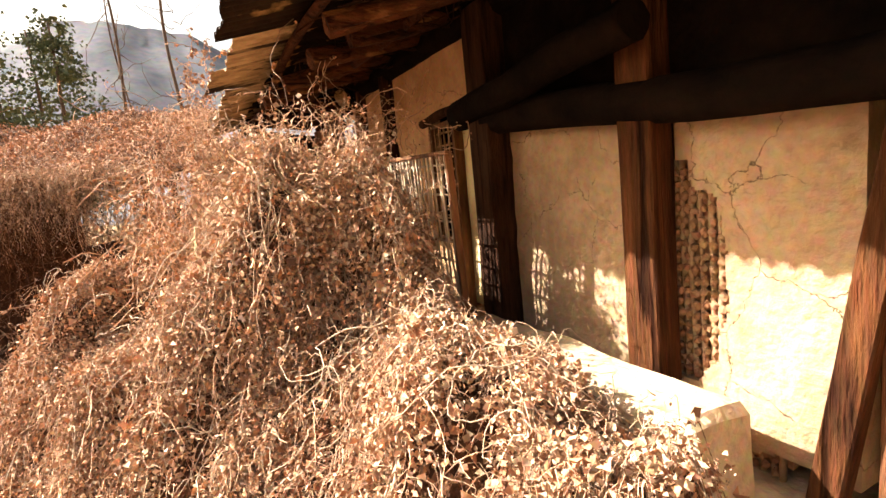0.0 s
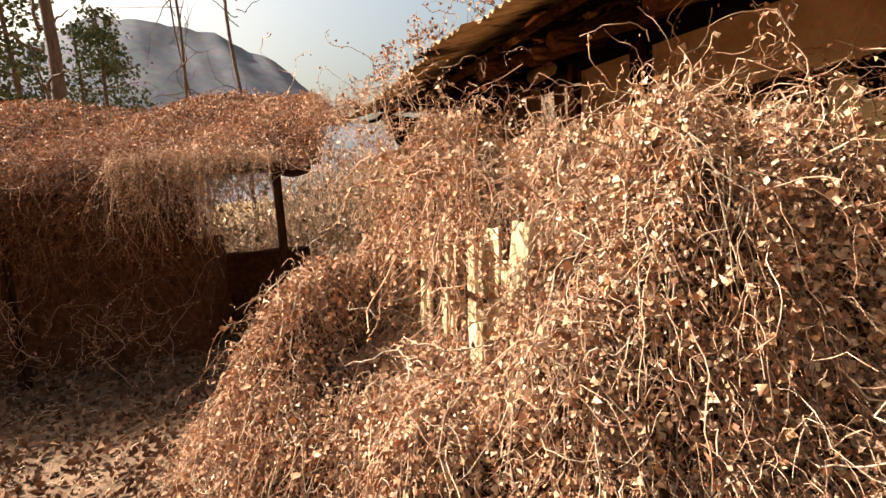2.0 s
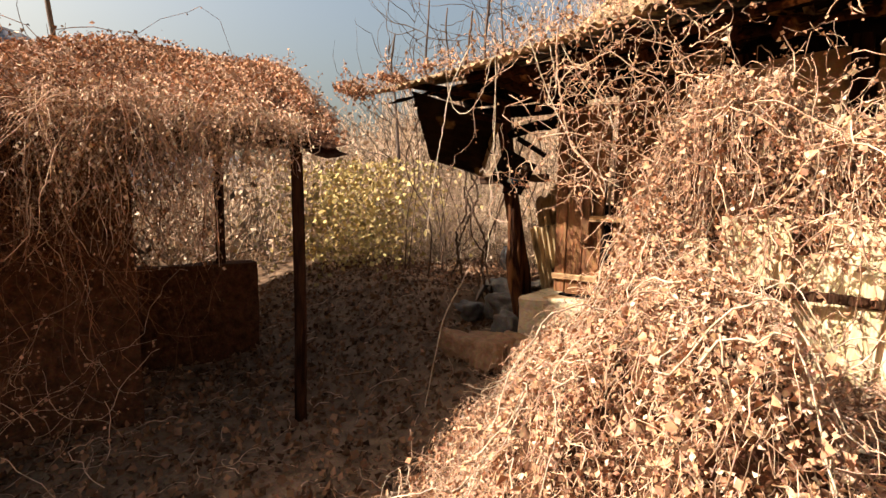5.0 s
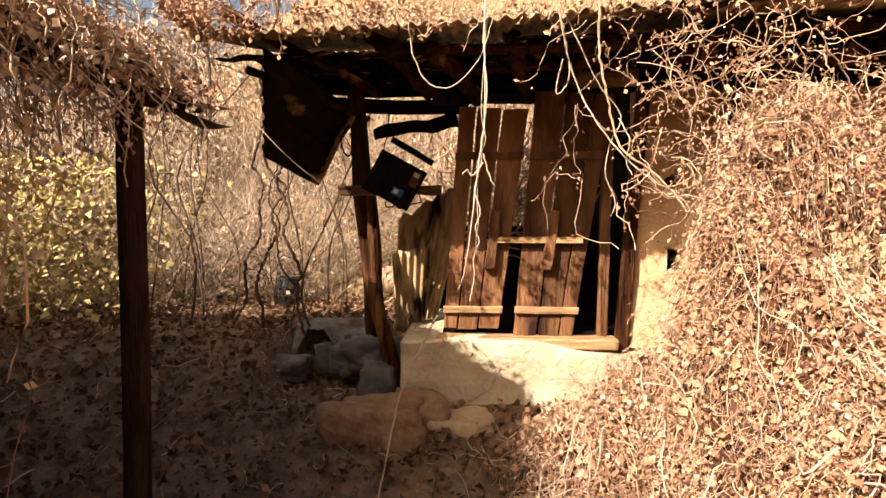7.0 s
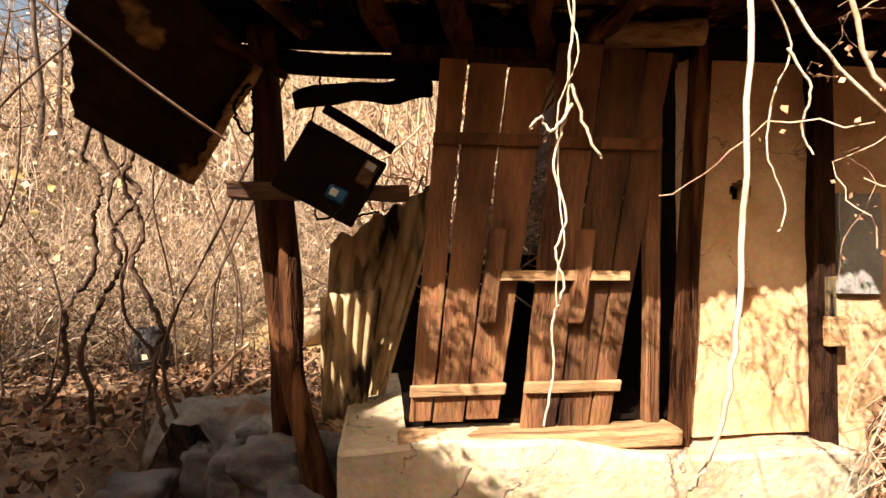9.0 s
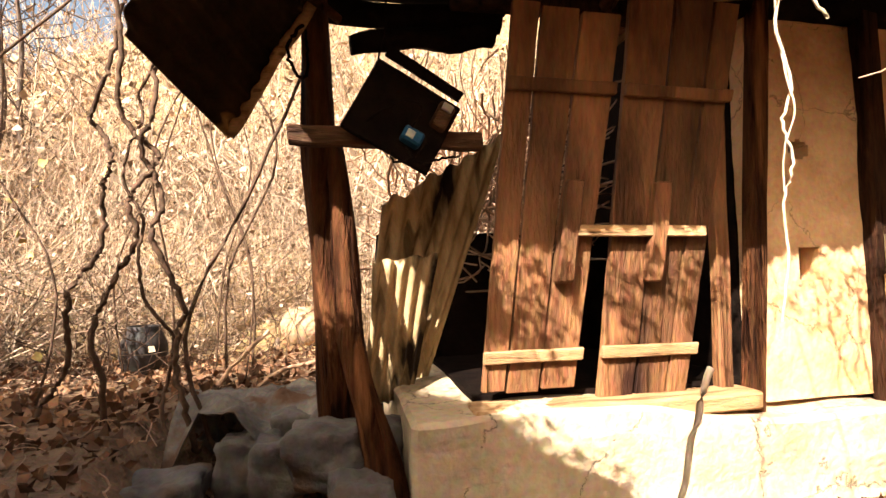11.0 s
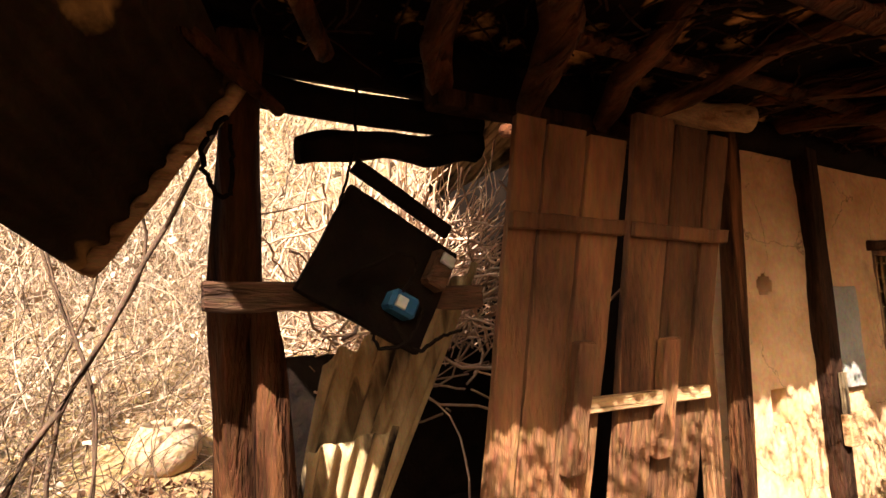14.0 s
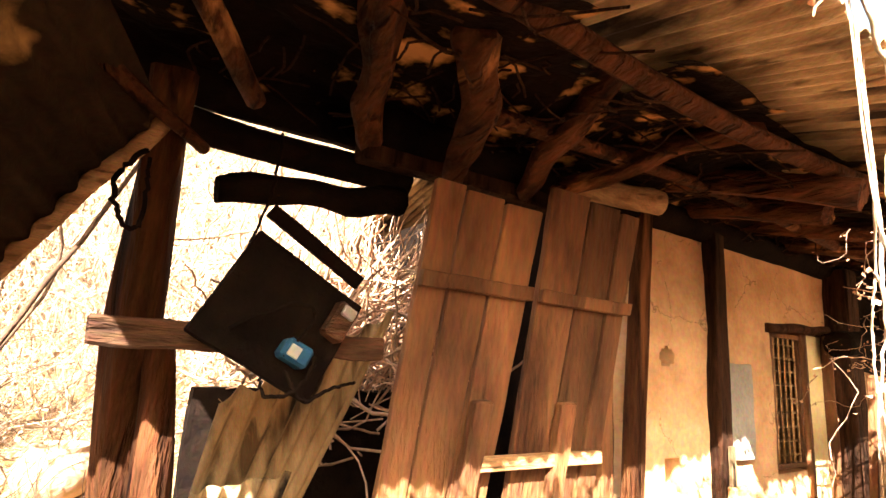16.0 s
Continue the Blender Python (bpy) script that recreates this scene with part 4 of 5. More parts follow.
for nm, s, d, h, r in (("wing_post", -0.185, 0.033, 1.80, 0.047), ("wing_post", 0.05, 2.0, 2.4, 0.05), ("wing_post", 2.4, 0.12, 1.8, 0.055)):
    a, b = wing(s, d, -0.35), wing(s - 0.02, d, h)
    tagged(part(nm, log_mesh(a.tolist(), b.tolist(), r, r * 0.9, 10, 10, 0.02, 30 + s), M_WOOD_DARK), "round dark post under the shed eave", "post", kind="structure")
tagged(part("wing_beam", log_mesh(wing(-0.42, 0.06, 1.76).tolist(), wing(8.3, 0.10, 1.74).tolist(), 0.05, 0.05, 8, 30, 0.05, 33), M_WOOD_DARK), "sagging eave beam of the shed", "beam", kind="structure")

# ---- boards under the vine mound ----
rack = thing("board_stack", "sun-bleached upright boards half buried by dead vines", "boards")
for i in range(0, 17, 2):
    x = 1.50 + i * 0.078 + 0.012 * math.sin(i * 5.3)
    top = 1.0 + 0.10 * math.sin(i * 2.4) + 0.05 * math.sin(i * 7.1) - (0.3 if i in (3, 9, 12) else 0)
    w = 0.037 + 0.008 * math.sin(i * 1.3)
    part("board", placed(rough_box(-w * 1.3, w * 1.3, -0.010, 0.010, 0.0, top + 0.42, (2, 1, 10), 0.010, 9, 0.003), pose(x, -1.60 + 0.035 * math.sin(i * 3.1), -0.2, -4, 5.0 * math.sin(i * 1.7), 9 * math.sin(i * 2.9))), M_BOARD, rack)
for i in range(9):
    part("board", placed(rough_box(-0.068, 0.068, -0.008, 0.008, 0.0, 1.40 + 0.08 * math.sin(i * 3.7), (2, 1, 10), 0.008, 9, 0.003), pose(1.56 + i * 0.142, -1.555 + 0.01 * math.sin(i), -0.2, -4, 3.0 * math.sin(i * 2.3), 0)), M_BOARD, rack)
for z in (0.60, 1.08):
    part("rail", placed(rough_box(1.50, 2.60, -0.014, 0.014, -0.018, 0.018, (20, 1, 1), 0.012, 4, 0.004), pose(0, -1.55, z, 0, 3, 0)), M_WOOD_DARK, rack)
n = 170
p = np.column_stack([rng.uniform(1.45, 2.85, n), rng.uniform(-1.76, -1.64, n), rng.uniform(1.1, 1.7, n)])
ln = smooth_walk(p, rng.uniform(0.02, 0.07, n), 11, 0.3, (0, -0.05, -0.6))
tagged(np_mesh("board_vine_stems", *tubes(ln, rng.uniform(0.0012, 0.0035, (n, 1)) * np.ones((1, 11)), 3), M_STEM), "dry vine stems hanging over the boards", "vine stems", kind="stuff")
q = ln.reshape(-1, 3)
tagged(np_mesh("board_vine_leaves", *leaves(q, rng.uniform(0.010, 0.032, len(q)), 1.0), M_LEAF), "withered leaves hanging over the boards", "vine leaves", kind="stuff")

# ---- vine mound ----
RIDGE_X = (0.10, 0.45, 0.9, 1.2, 1.5, 1.75, 2.1, 2.5, 2.85, 3.2, 3.5, 3.72, 4.1, 4.7, 5.02, 5.2)
RIDGE_TOP = (0.0, 0.30, 0.64, 1.02, 1.62, 1.90, 1.82, 1.55, 1.45, 1.64, 1.48, 0.98, 0.78, 0.76, 0.74, 0.0)
RIDGE_FRONT = (-2.4, -2.6, -2.85, -2.9, -2.95, -2.95, -2.85, -2.65, -2.40, -2.15, -1.95, -1.85, -1.7, -1.45, -1.2, -0.9)
RIDGE_BACK = (-1.2, -1.0, -0.95, -0.95, -0.80, -0.72, -0.62, -0.55, -0.48, -0.42, -0.44, -0.42, -0.36, -0.34, -0.34, -0.5)


def mound_h(x, y):
    """Height of the vine heap over the ground: a long ridge with a slanting front, lumpy all over."""
    x, y = np.asarray(x, float), np.asarray(y, float)
    wx = x + 0.10 * np.sin(4.7 * y + 1.3) + 0.05 * np.sin(11 * y + 5 * x)
    top, fr, bk = np.interp(wx, RIDGE_X, RIDGE_TOP), np.interp(wx, RIDGE_X, RIDGE_FRONT), np.interp(wx, RIDGE_X, RIDGE_BACK)
    t = np.clip((y - fr) / (bk - fr), 0, 1)
    prof = np.minimum(1, (t / (0.52 + 0.22 * sstep(2.0, 1.4, x)))) ** 0.68 * np.clip((1 - t) / 0.18, 0, 1) ** 0.5
    lump = 0.13 * np.sin(5.1 * x + 2.3 * y) * np.sin(4.3 * y - 1.9 * x + 1) + 0.07 * np.sin(12 * x + 1.5 * y) * np.sin(10 * y - 3 * x) + 0.035 * np.sin(25 * x - 9 * y) * np.sin(23 * y + 7 * x)
    h = top * prof + lump * np.minimum(1, 3 * prof) * (0.5 + 0.5 * top)
    # low heap before the boards, whose faces stay free
    edge = 1.5 + 1.1 * np.maximum(0, -1.65 - y)
    gap = sstep(-0.10, 0.12, x - edge) * sstep(2.95, 2.7, x) * sstep(-1.40, -1.50, y)
    h = h * (1 - gap) + np.minimum(h, 0.85 + 0.8 * lump) * gap
    return np.clip(h, 0, None) * (top > 0.02)


mx, my = np.meshgrid(np.linspace(0.5, 5.7, 174), np.linspace(-3.4, -0.2, 107), indexing="ij")
mh = mound_h(mx, my)
mz = ground_z(mx, my) + mh * 0.93 - 0.03
k = (np.arange(173)[:, None] * 107 + np.arange(106)[None]).ravel()
mq = np.stack([k, k + 107, k + 108, k + 1], -1)
mq = mq[(mh.ravel()[mq] > 0.02).any(1)]
tagged(np_mesh("vine_mound", np.stack([mx, my, mz], -1), mq, M_VINEBASE, True), "dense brown mat inside the mound of dead vines, darkened for shade", "vine mound", kind="stuff")


def on_mound(n):
    """Random places on the mound, more on its steep sides, in clumps with gaps."""
    p = np.column_stack([rng.uniform(0.5, 5.7, n * 8), rng.uniform(-3.4, -0.2, n * 8)])
    h = mound_h(p[:, 0], p[:, 1])
    e = 0.03
    sl = np.hypot(mound_h(p[:, 0] + e, p[:, 1]) - h, mound_h(p[:, 0], p[:, 1] + e) - h) / e
    x, y = p[:, 0] + 0.5 * h, p[:, 1] - 0.6 * h
    clump = np.sin(9 * x + 4 * y) * np.sin(8 * y - 5 * x + 2) + 0.6 * np.sin(21 * x - 7 * y) * np.sin(19 * y + 6 * x) + 0.3 * np.sin(43 * x) * np.sin(39 * y + 9 * x)
    keep = (h > 0.04) & (rng.uniform(size=n * 8) < (0.35 + 0.65 * np.minimum(sl, 2.5) / 2.5) * np.clip(0.5 + 0.75 * clump, 0.06, 1))
    p, h = p[keep][:n], h[keep][:n]
    return np.column_stack([p, ground_z(p[:, 0], p[:, 1]) + h])


def drape(lines, lift):
    """Lay lines over the mound."""
    x, y = lines[..., 0], lines[..., 1]
    g = ground_z(x, y) + mound_h(x, y)
    lines[..., 2] = np.maximum(lines[..., 2], g * 0.97 - 0.02) * 0.35 + g * 0.65 + lift
    return lines


for nm, cnt, size, mt, lab in (("vine_leaves", 130000, (0.008, 0.030), M_LEAF, "withered brown vine leaves and seed husks"), ("large_vine_leaves", 9000, (0.030, 0.060), M_LEAF, "large curled withered vine leaves"), ("bleached_vine_leaves", 80000, (0.010, 0.034), M_LEAF_PALE, "straw-coloured withered vine leaves"), ("pale_vine_leaves", 40000, (0.008, 0.026), M_LEAF_PALE, "bleached withered vine leaves")):
    p = on_mound(cnt)
    if nm.startswith("bleached"):
        p = p[p[:, 0] > 2.2 + rng.uniform(-0.5, 0.5, len(p))]
    p += rng.normal(size=p.shape) * 0.035
    tagged(np_mesh(nm, *leaves(p, rng.uniform(*size, len(p)), 0.8), mt), lab, "vine leaves", kind="stuff")
p = on_mound(12500)
ln = smooth_walk(p, rng.uniform(0.012, 0.04, len(p)), 12, 0.55, (0, -0.05, -0.12))
ln = 0.55 * drape(ln.copy(), rng.uniform(-0.01, 0.05, (len(p), 1))) + 0.45 * (ln + [0, 0, 0.03])
ln[..., 2] += 0.02 * np.sin(np.arange(12) * 0.9)[None] + rng.normal(size=ln.shape[:2]) * 0.006
tagged(np_mesh("vine_stems", *tubes(ln, rng.uniform(0.0008, 0.0020, (len(p), 1)) * np.ones((1, 12)), 3), M_STEM), "tangle of thin dry vine stems", "vine stems", kind="stuff")
p = on_mound(420)
ln = smooth_walk(p, rng.uniform(0.02, 0.06, len(p)), 16, 0.42, (0, 0, 0))
ln = drape(ln, rng.uniform(0.02, 0.10, (len(p), 1)))
tagged(np_mesh("pale_vine_stems", *tubes(ln, rng.uniform(0.0014, 0.0042, (len(p), 1)) * np.linspace(1, 0.6, 16)[None], 4), M_STEM_PALE), "bleached thicker vine stems looping over the mound", "vine stems", kind="stuff")
# strands hanging down the front of the mound, lifted off it, with leaves
p = on_mound(2600)
p[:, 1] -= 0.06
ln = smooth_walk(p, rng.uniform(0.02, 0.05, len(p)), 12, 0.22, (0, -0.12, -0.9))
ln[..., 2] = np.maximum(ln[..., 2], ground_z(ln[..., 0], ln[..., 1]) + 0.02)
tagged(np_mesh("hanging_strands", *tubes(ln, rng.uniform(0.0010, 0.0026, (len(p), 1)) * np.ones((1, 12)), 3), M_STEM), "dry strands hanging down the front of the vine mound", "vine stems", kind="stuff")
q = ln[:, 1:].reshape(-1, 3)
q = q[rng.uniform(size=len(q)) < 0.5]
tagged(np_mesh("strand_leaves", *leaves(q + rng.normal(size=q.shape) * 0.012, rng.uniform(0.012, 0.038, len(q)), 1.2), M_LEAF), "withered leaves on the hanging strands", "vine leaves", kind="stuff")
# upright tips along the top of the mound, with hanging husks
p = on_mound(9000)
p = p[(p[:, 2] > 1.25)][:520]
ln = smooth_walk(p, rng.uniform(0.015, 0.045, len(p)), 9, 0.35, (0, 0, 0.45))
tagged(np_mesh("vine_tips", *tubes(ln, rng.uniform(0.0015, 0.003, (len(p), 1)) * np.ones((1, 9)), 3), M_STEM), "thin upright vine tips", "vine stems", kind="stuff")
q = ln[:, 2:].reshape(-1, 3)
q = q[rng.uniform(size=len(q)) < 0.6] + rng.normal(size=(1, 3)) * 0.01
tagged(np_mesh("vine_husks", *leaves(q, rng.uniform(0.015, 0.04, len(q)), 1.0), M_LEAF_PALE), "bleached husks on the vine tips", "vine leaves", kind="stuff")

# ---- vines over the wing ----
n = 42000
s, d = rng.uniform(-0.58, 8.4, n), rng.uniform(-0.12, 2.5, n) ** 1.0
p = wing(s, d, wing_roof_z(s, d) + rng.uniform(-0.02, 0.10, n))
tagged(np_mesh("roof_vine_leaves", *leaves(p, rng.uniform(0.012, 0.045, n), 0.5), M_LEAF), "withered brown leaves matting the shed roof", "vine leaves", kind="stuff")
n = 3400
s, d = rng.uniform(-0.58, 8.4, n), rng.uniform(-0.1, 2.4, n)
p = wing(s, d, wing_roof_z(s, d))
ln = smooth_walk(p, rng.uniform(0.025, 0.06, n), 11, 0.35, (0.1, -0.1, 0))
rel = ln[..., :2] - WO
ss, dd = rel @ WU, rel @ WW
ln[..., 2] = np.where(dd > -0.12, wing_roof_z(ss, np.clip(dd, -0.1, 2.5)) + 0.03 + 0.04 * np.sin(np.arange(11) * 0.8 + s[:, None] * 9), 1.75 - 0.9 * (-dd - 0.12))
tagged(np_mesh("roof_vine_stems", *tubes(ln, rng.uniform(0.0016, 0.004, (n, 1)) * np.ones((1, 11)), 3), M_STEM), "dry vine stems matting the shed roof", "vine stems", kind="stuff")
# curtain under the eave
def curtain(nm, s, d, ztop, step, drift, lab, leaf=M_LEAF, share=0.75):
    n = len(s)
    p = wing(s, d, ztop)
    ln = smooth_walk(p, step, 14, 0.45 if leaf == M_VINE_SHADE else 0.28, drift)
    along, out = (ln[..., :2] - WO) @ WU, (ln[..., :2] - WO) @ WW
    open_corner = ((along < -0.25) & (out < 0.40)) | ((along < 0.30) & (ln[..., 2] < 1.35))
    ln = ln[(out.min(1) > -0.50) & ~open_corner.any(1)]
    n = len(ln)
    ln[..., 2] = np.maximum(ln[..., 2], ground_z(ln[..., 0], ln[..., 1]))
    tagged(np_mesh(nm + "_stems", *tubes(ln, rng.uniform(0.0012, 0.0030, (n, 1)) * np.ones((1, 14)), 3), leaf if leaf == M_VINE_SHADE else M_STEM), "dry vine stems " + lab, "vine stems", kind="stuff")
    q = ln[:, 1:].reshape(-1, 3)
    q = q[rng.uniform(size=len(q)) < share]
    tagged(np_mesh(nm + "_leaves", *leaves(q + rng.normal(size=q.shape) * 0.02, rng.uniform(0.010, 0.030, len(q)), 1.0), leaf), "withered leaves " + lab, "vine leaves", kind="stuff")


n = 3300
curtain("vine_curtain", rng.uniform(0.62, 6.4, n), rng.uniform(-0.22, 0.5, n), 1.86 + rng.uniform(-0.05, 0.08, n), rng.uniform(0.03, 0.16, n), (0.12, -0.09, -0.75), "of the curtain hanging from the shed eave", M_VINE_SHADE, 0.95)
n = 850
curtain("eave_fringe", np.linspace(-0.5, 1.25, n), rng.uniform(-0.2, 0.15, n), 1.86 + rng.uniform(-0.05, 0.10, n), rng.uniform(0.006, 0.030, n) * np.linspace(0.7, 2.2, n), (0.1, -0.07, -0.7), "fringing the end of the shed roof", M_LEAF_PALE, 0.8)
n = 650
ends = rng.uniform(-0.05, 2.4, n)
curtain("roof_end_fringe", rng.uniform(-0.66, -0.48, n), ends, wing_roof_z(-0.55, ends) + rng.uniform(-0.05, 0.08, n), rng.uniform(0.006, 0.026, n), (0.08, 0.1, -0.5), "trailing over the gable end of the shed roof", M_LEAF, 0.8)
n = 240
curtain("loose_strand", rng.uniform(0.20, 1.2, n), rng.uniform(-0.42, -0.02, n), 1.85 + rng.uniform(-0.05, 0.12, n), rng.uniform(0.04, 0.09, n), (-0.02, -0.03, -0.9), "of loose strands hanging before the shed", M_LEAF_PALE, 0.5)
n = 260
curtain("foot_tangle", rng.uniform(0.9, 6.0, n), rng.uniform(-0.30, 0.3, n), rng.uniform(-0.2, 0.5, n), rng.uniform(0.03, 0.07, n), (0.05, 0, 0.1), "tangled at the foot of the shed wall", M_LEAF, 0.6)

# vines along the edge of the main eave
n = 300
p = np.column_stack([-1.1 + 3.6 * rng.uniform(size=n) ** 3.0, rng.uniform(-1.42, -1.2, n), np.zeros(n)])
p[:, 2] = roof_z(-1.25, p[:, 0]) + 0.05 + rng.uniform(0, 0.10, n)
ln = smooth_walk(p, rng.uniform(0.01, 0.026, n), 10, 0.5, (0.15, 0, 0.03))
tagged(np_mesh("eave_vine_stems", *tubes(ln, np.full(ln.shape[:2], 0.0025), 3), M_STEM), "dry vine stems along the edge of the main eave", "vine stems", kind="stuff")
q = ln.reshape(-1, 3)[::2]
tagged(np_mesh("eave_vine_leaves", *leaves(q, rng.uniform(0.012, 0.035, len(q)), 0.8), M_LEAF), "withered leaves along the edge of the main eave", "vine leaves", kind="stuff")
# tangle of vines climbing from the mound to the eave, right of the door
for nm, cx, cy, z0, z1, cnt in (("climbing", 1.30, -1.55, 1.4, 2.2, 190), ("climbing", 1.75, -1.20, 1.6, 2.05, 70), ("climbing", 3.3, -0.75, 1.45, 1.85, 130), ("climbing", 2.75, -0.9, 1.55, 1.95, 70)):
    p = np.column_stack([rng.normal(cx, 0.26, cnt), rng.normal(cy, 0.20, cnt), rng.uniform(z0, z1, cnt)])
    ln = smooth_walk(p, rng.uniform(0.015, 0.05, cnt), 12, 0.45, (0, 0, -0.25))
    tagged(np_mesh(nm + "_vine_stems", *tubes(ln, rng.uniform(0.0010, 0.0026, (cnt, 1)) * np.ones((1, 12)), 3), M_STEM), "loose dry vine stems climbing to the eave", "vine stems", kind="stuff")
    q = ln.reshape(-1, 3)
    q = q[rng.uniform(size=len(q)) < 0.55]
    tagged(np_mesh(nm + "_vine_leaves", *leaves(q + rng.normal(size=q.shape) * 0.012, rng.uniform(0.009, 0.022, len(q)), 1.0), M_LEAF), "withered leaves on vines climbing to the eave", "vine leaves", kind="stuff")

# ---- single hanging vines ----
G = "hanging vines"
LV = "bleached vine stem hanging from the eave"
TW = ((0.299, 2.27), (0.299, 1.829), (0.29, 1.672), (0.282, 1.568), (0.255, 1.463), (0.282, 1.359), (0.26, 1.281), (0.277, 1.22), (0.251, 1.141), (0.255, 1.046), (0.234, 0.933))
wire("hanging_vine", [(x, -1.21, z) for x, z in TW], 0.0032, M_STEM_PALE, "bleached twisted vine hanging from the eave", "vine", 7, G)
wire("hanging_vine", [(x + 0.014 * (-1) ** i, -1.21 + 0.012 * math.cos(i * 1.6), z + 0.02) for i, (x, z) in enumerate(TW[:9])], 0.0022, M_STEM_PALE, LV, "vine", 6, G)
wire("hanging_vine", [(0.295, -1.21, 1.585), (0.247, -1.228, 1.524), (0.221, -1.236, 1.55), (0.195, -1.236, 1.524)], 0.004, M_STEM_PALE, LV, "vine", 5, G)
wire("hanging_vine", [(0.295, -1.21, 1.629), (0.325, -1.219, 1.524), (0.351, -1.228, 1.472)], 0.004, M_STEM_PALE, LV, "vine", 5, G)
wire("hanging_vine", [(0.30, -1.45, 2.28), (0.29, -1.62, 2.0), (0.30, -1.70, 1.75), (0.27, -1.74, 1.5), (0.24, -1.76, 1.25), (0.22, -1.76, 1.12), (0.20, -1.75, 1.05)], 0.0035, M_STEM_PALE, "long thin vine swinging down from the eave", "vine", 6, G)
wire("hanging_vine", [(-0.05, -1.3, 2.24), (-0.02, -1.3, 2.05), (0.05, -1.3, 1.93), (0.16, -1.3, 1.92), (0.28, -1.3, 2.05), (0.34, -1.3, 2.24)], 0.0035, M_STEM_PALE, "thin vine sagging in a loop under the eave", "vine", 5, G)
wire("hanging_vine", [(0.80, -1.3, 2.30), (0.80, -1.3, 2.06), (0.84, -1.3, 1.85), (0.90, -1.3, 1.64), (1.05, -1.35, 1.50), (1.15, -1.4, 1.35)], 0.006, M_STEM, "brown vine stem reaching down from the eave", "vine", 6, G)
wire("hanging_vine", [(0.62, -1.3, 2.25), (0.70, -1.24, 1.98), (0.82, -1.24, 1.74), (1.0, -1.3, 1.52), (1.2, -1.35, 1.40)], 0.0045, M_STEM_PALE, LV, "vine", 5, G)
wire("hanging_vine", [(0.66, -1.15, 2.26), (0.70, -1.14, 2.0), (0.64, -1.13, 1.92), (0.67, -1.14, 2.08)], 0.004, M_STEM_PALE, "thin vine curled in a hook under the eave", "vine", 5, G)
wire("hanging_vine", [(0.70, -1.10, 2.28), (0.85, -1.05, 2.0), (0.98, -1.0, 1.84), (0.93, -1.0, 1.70), (0.91, -1.0, 1.55), (0.96, -1.0, 1.42), (0.94, -1.0, 1.34)], 0.0035, M_STEM_PALE, LV, "vine", 5, G)
wire("hanging_vine", [(0.97, -1.0, 1.83), (1.02, -1.02, 1.72), (1.01, -1.0, 1.62), (1.04, -1.0, 1.55)], 0.004, M_STEM_PALE, LV, "vine", 5, G)
wire("leaning_stick", [(0.08, -1.22, 0.86), (0.0, -1.25, 0.70), (-0.10, -1.3, 0.45), (-0.22, -1.35, -0.16)], 0.006, M_STEM_PALE, "bleached bare stick leaning in the yard", "stick", 6)
for k, pts in enumerate((((-1.62, 0.62, 0.20), (-1.58, 0.6, 0.9), (-1.46, 0.6, 1.35), (-1.40, 0.6, 1.62), (-1.55, 0.58, 1.95), (-1.50, 0.5, 2.6), (-1.3, 0.5, 3.4)), ((-1.22, 0.62, 0.22), (-1.26, 0.62, 0.75), (-1.34, 0.6, 1.20), (-1.40, 0.62, 1.55), (-1.42, 0.6, 1.85), (-1.30, 0.6, 2.6), (-1.45, 0.6, 3.3)), ((-1.30, 0.66, 0.22), (-1.33, 0.64, 0.72), (-1.47, 0.62, 1.26), (-1.49, 0.6, 1.7), (-1.38, 0.6, 2.1), (-1.5, 0.6, 2.9)), ((-1.95, 0.8, 0.2), (-1.8, 0.8, 0.9), (-1.62, 0.75, 1.5), (-1.68, 0.7, 1.9), (-1.5, 0.7, 2.6)))):
    pts = [(px + 0.035 * math.sin(j * 2.1 + k), py + 0.03 * math.cos(j * 1.7 + k), pz) for j, (px, py, pz) in enumerate(tuple(np.interp(f, np.arange(len(pts)), np.array(pts)[:, c]) for c in range(3)) for f in np.linspace(0, len(pts) - 1, 15))]
    wire("thick_vine", pts, 0.015 if k != 2 else 0.009, M_STEM_DARK, "thick dark twisted vine trunk rising from the litter", "vine", 8, "thick twisted vines")
for k in range(14):
    x, y = rng.uniform(-3.2, -0.8), rng.uniform(0.6, 2.2)
    z = float(ground_z(x, y))
    wire("sapling", [(x, y, z - 0.05), (x + rng.normal() * 0.1, y, z + 0.7), (x + rng.normal() * 0.2, y + rng.normal() * 0.1, z + 1.5), (x + rng.normal() * 0.35, y, z + 2.4)], rng.uniform(0.006, 0.013), M_STEM_DARK, "thin bare sapling in the thicket", "sapling", 5, "bare saplings")
tagged(part("fallen_branch", log_mesh((-1.28, 1.1, 0.36), (-0.95, 1.2, 0.72), 0.015, 0.011, 8, 14, 0.10, 3, 0.4), M_STEM), "bare grey branch leaning in the litter", "branch")
tagged(part("fallen_branch", log_mesh((-1.1, 1.0, 0.36), (-0.50, 1.3, 0.62), 0.016, 0.009, 8, 14, 0.12, 5, 0.4), M_STEM), "short bare branch lying in the litter", "branch")

n = 420
p = np.column_stack([rng.uniform(-4.2, -0.5, n), rng.uniform(1.3, 3.6, n)])
p = np.column_stack([p, ground_z(p[:, 0], p[:, 1])])
ln = smooth_walk(p, rng.uniform(0.05, 0.16, n), 13, 0.3, (0.05, 0, 0.16))
ln[..., 2] = np.maximum(ln[..., 2], ground_z(ln[..., 0], ln[..., 1]))
ln[..., 1] = np.maximum(ln[..., 1], 1.1)
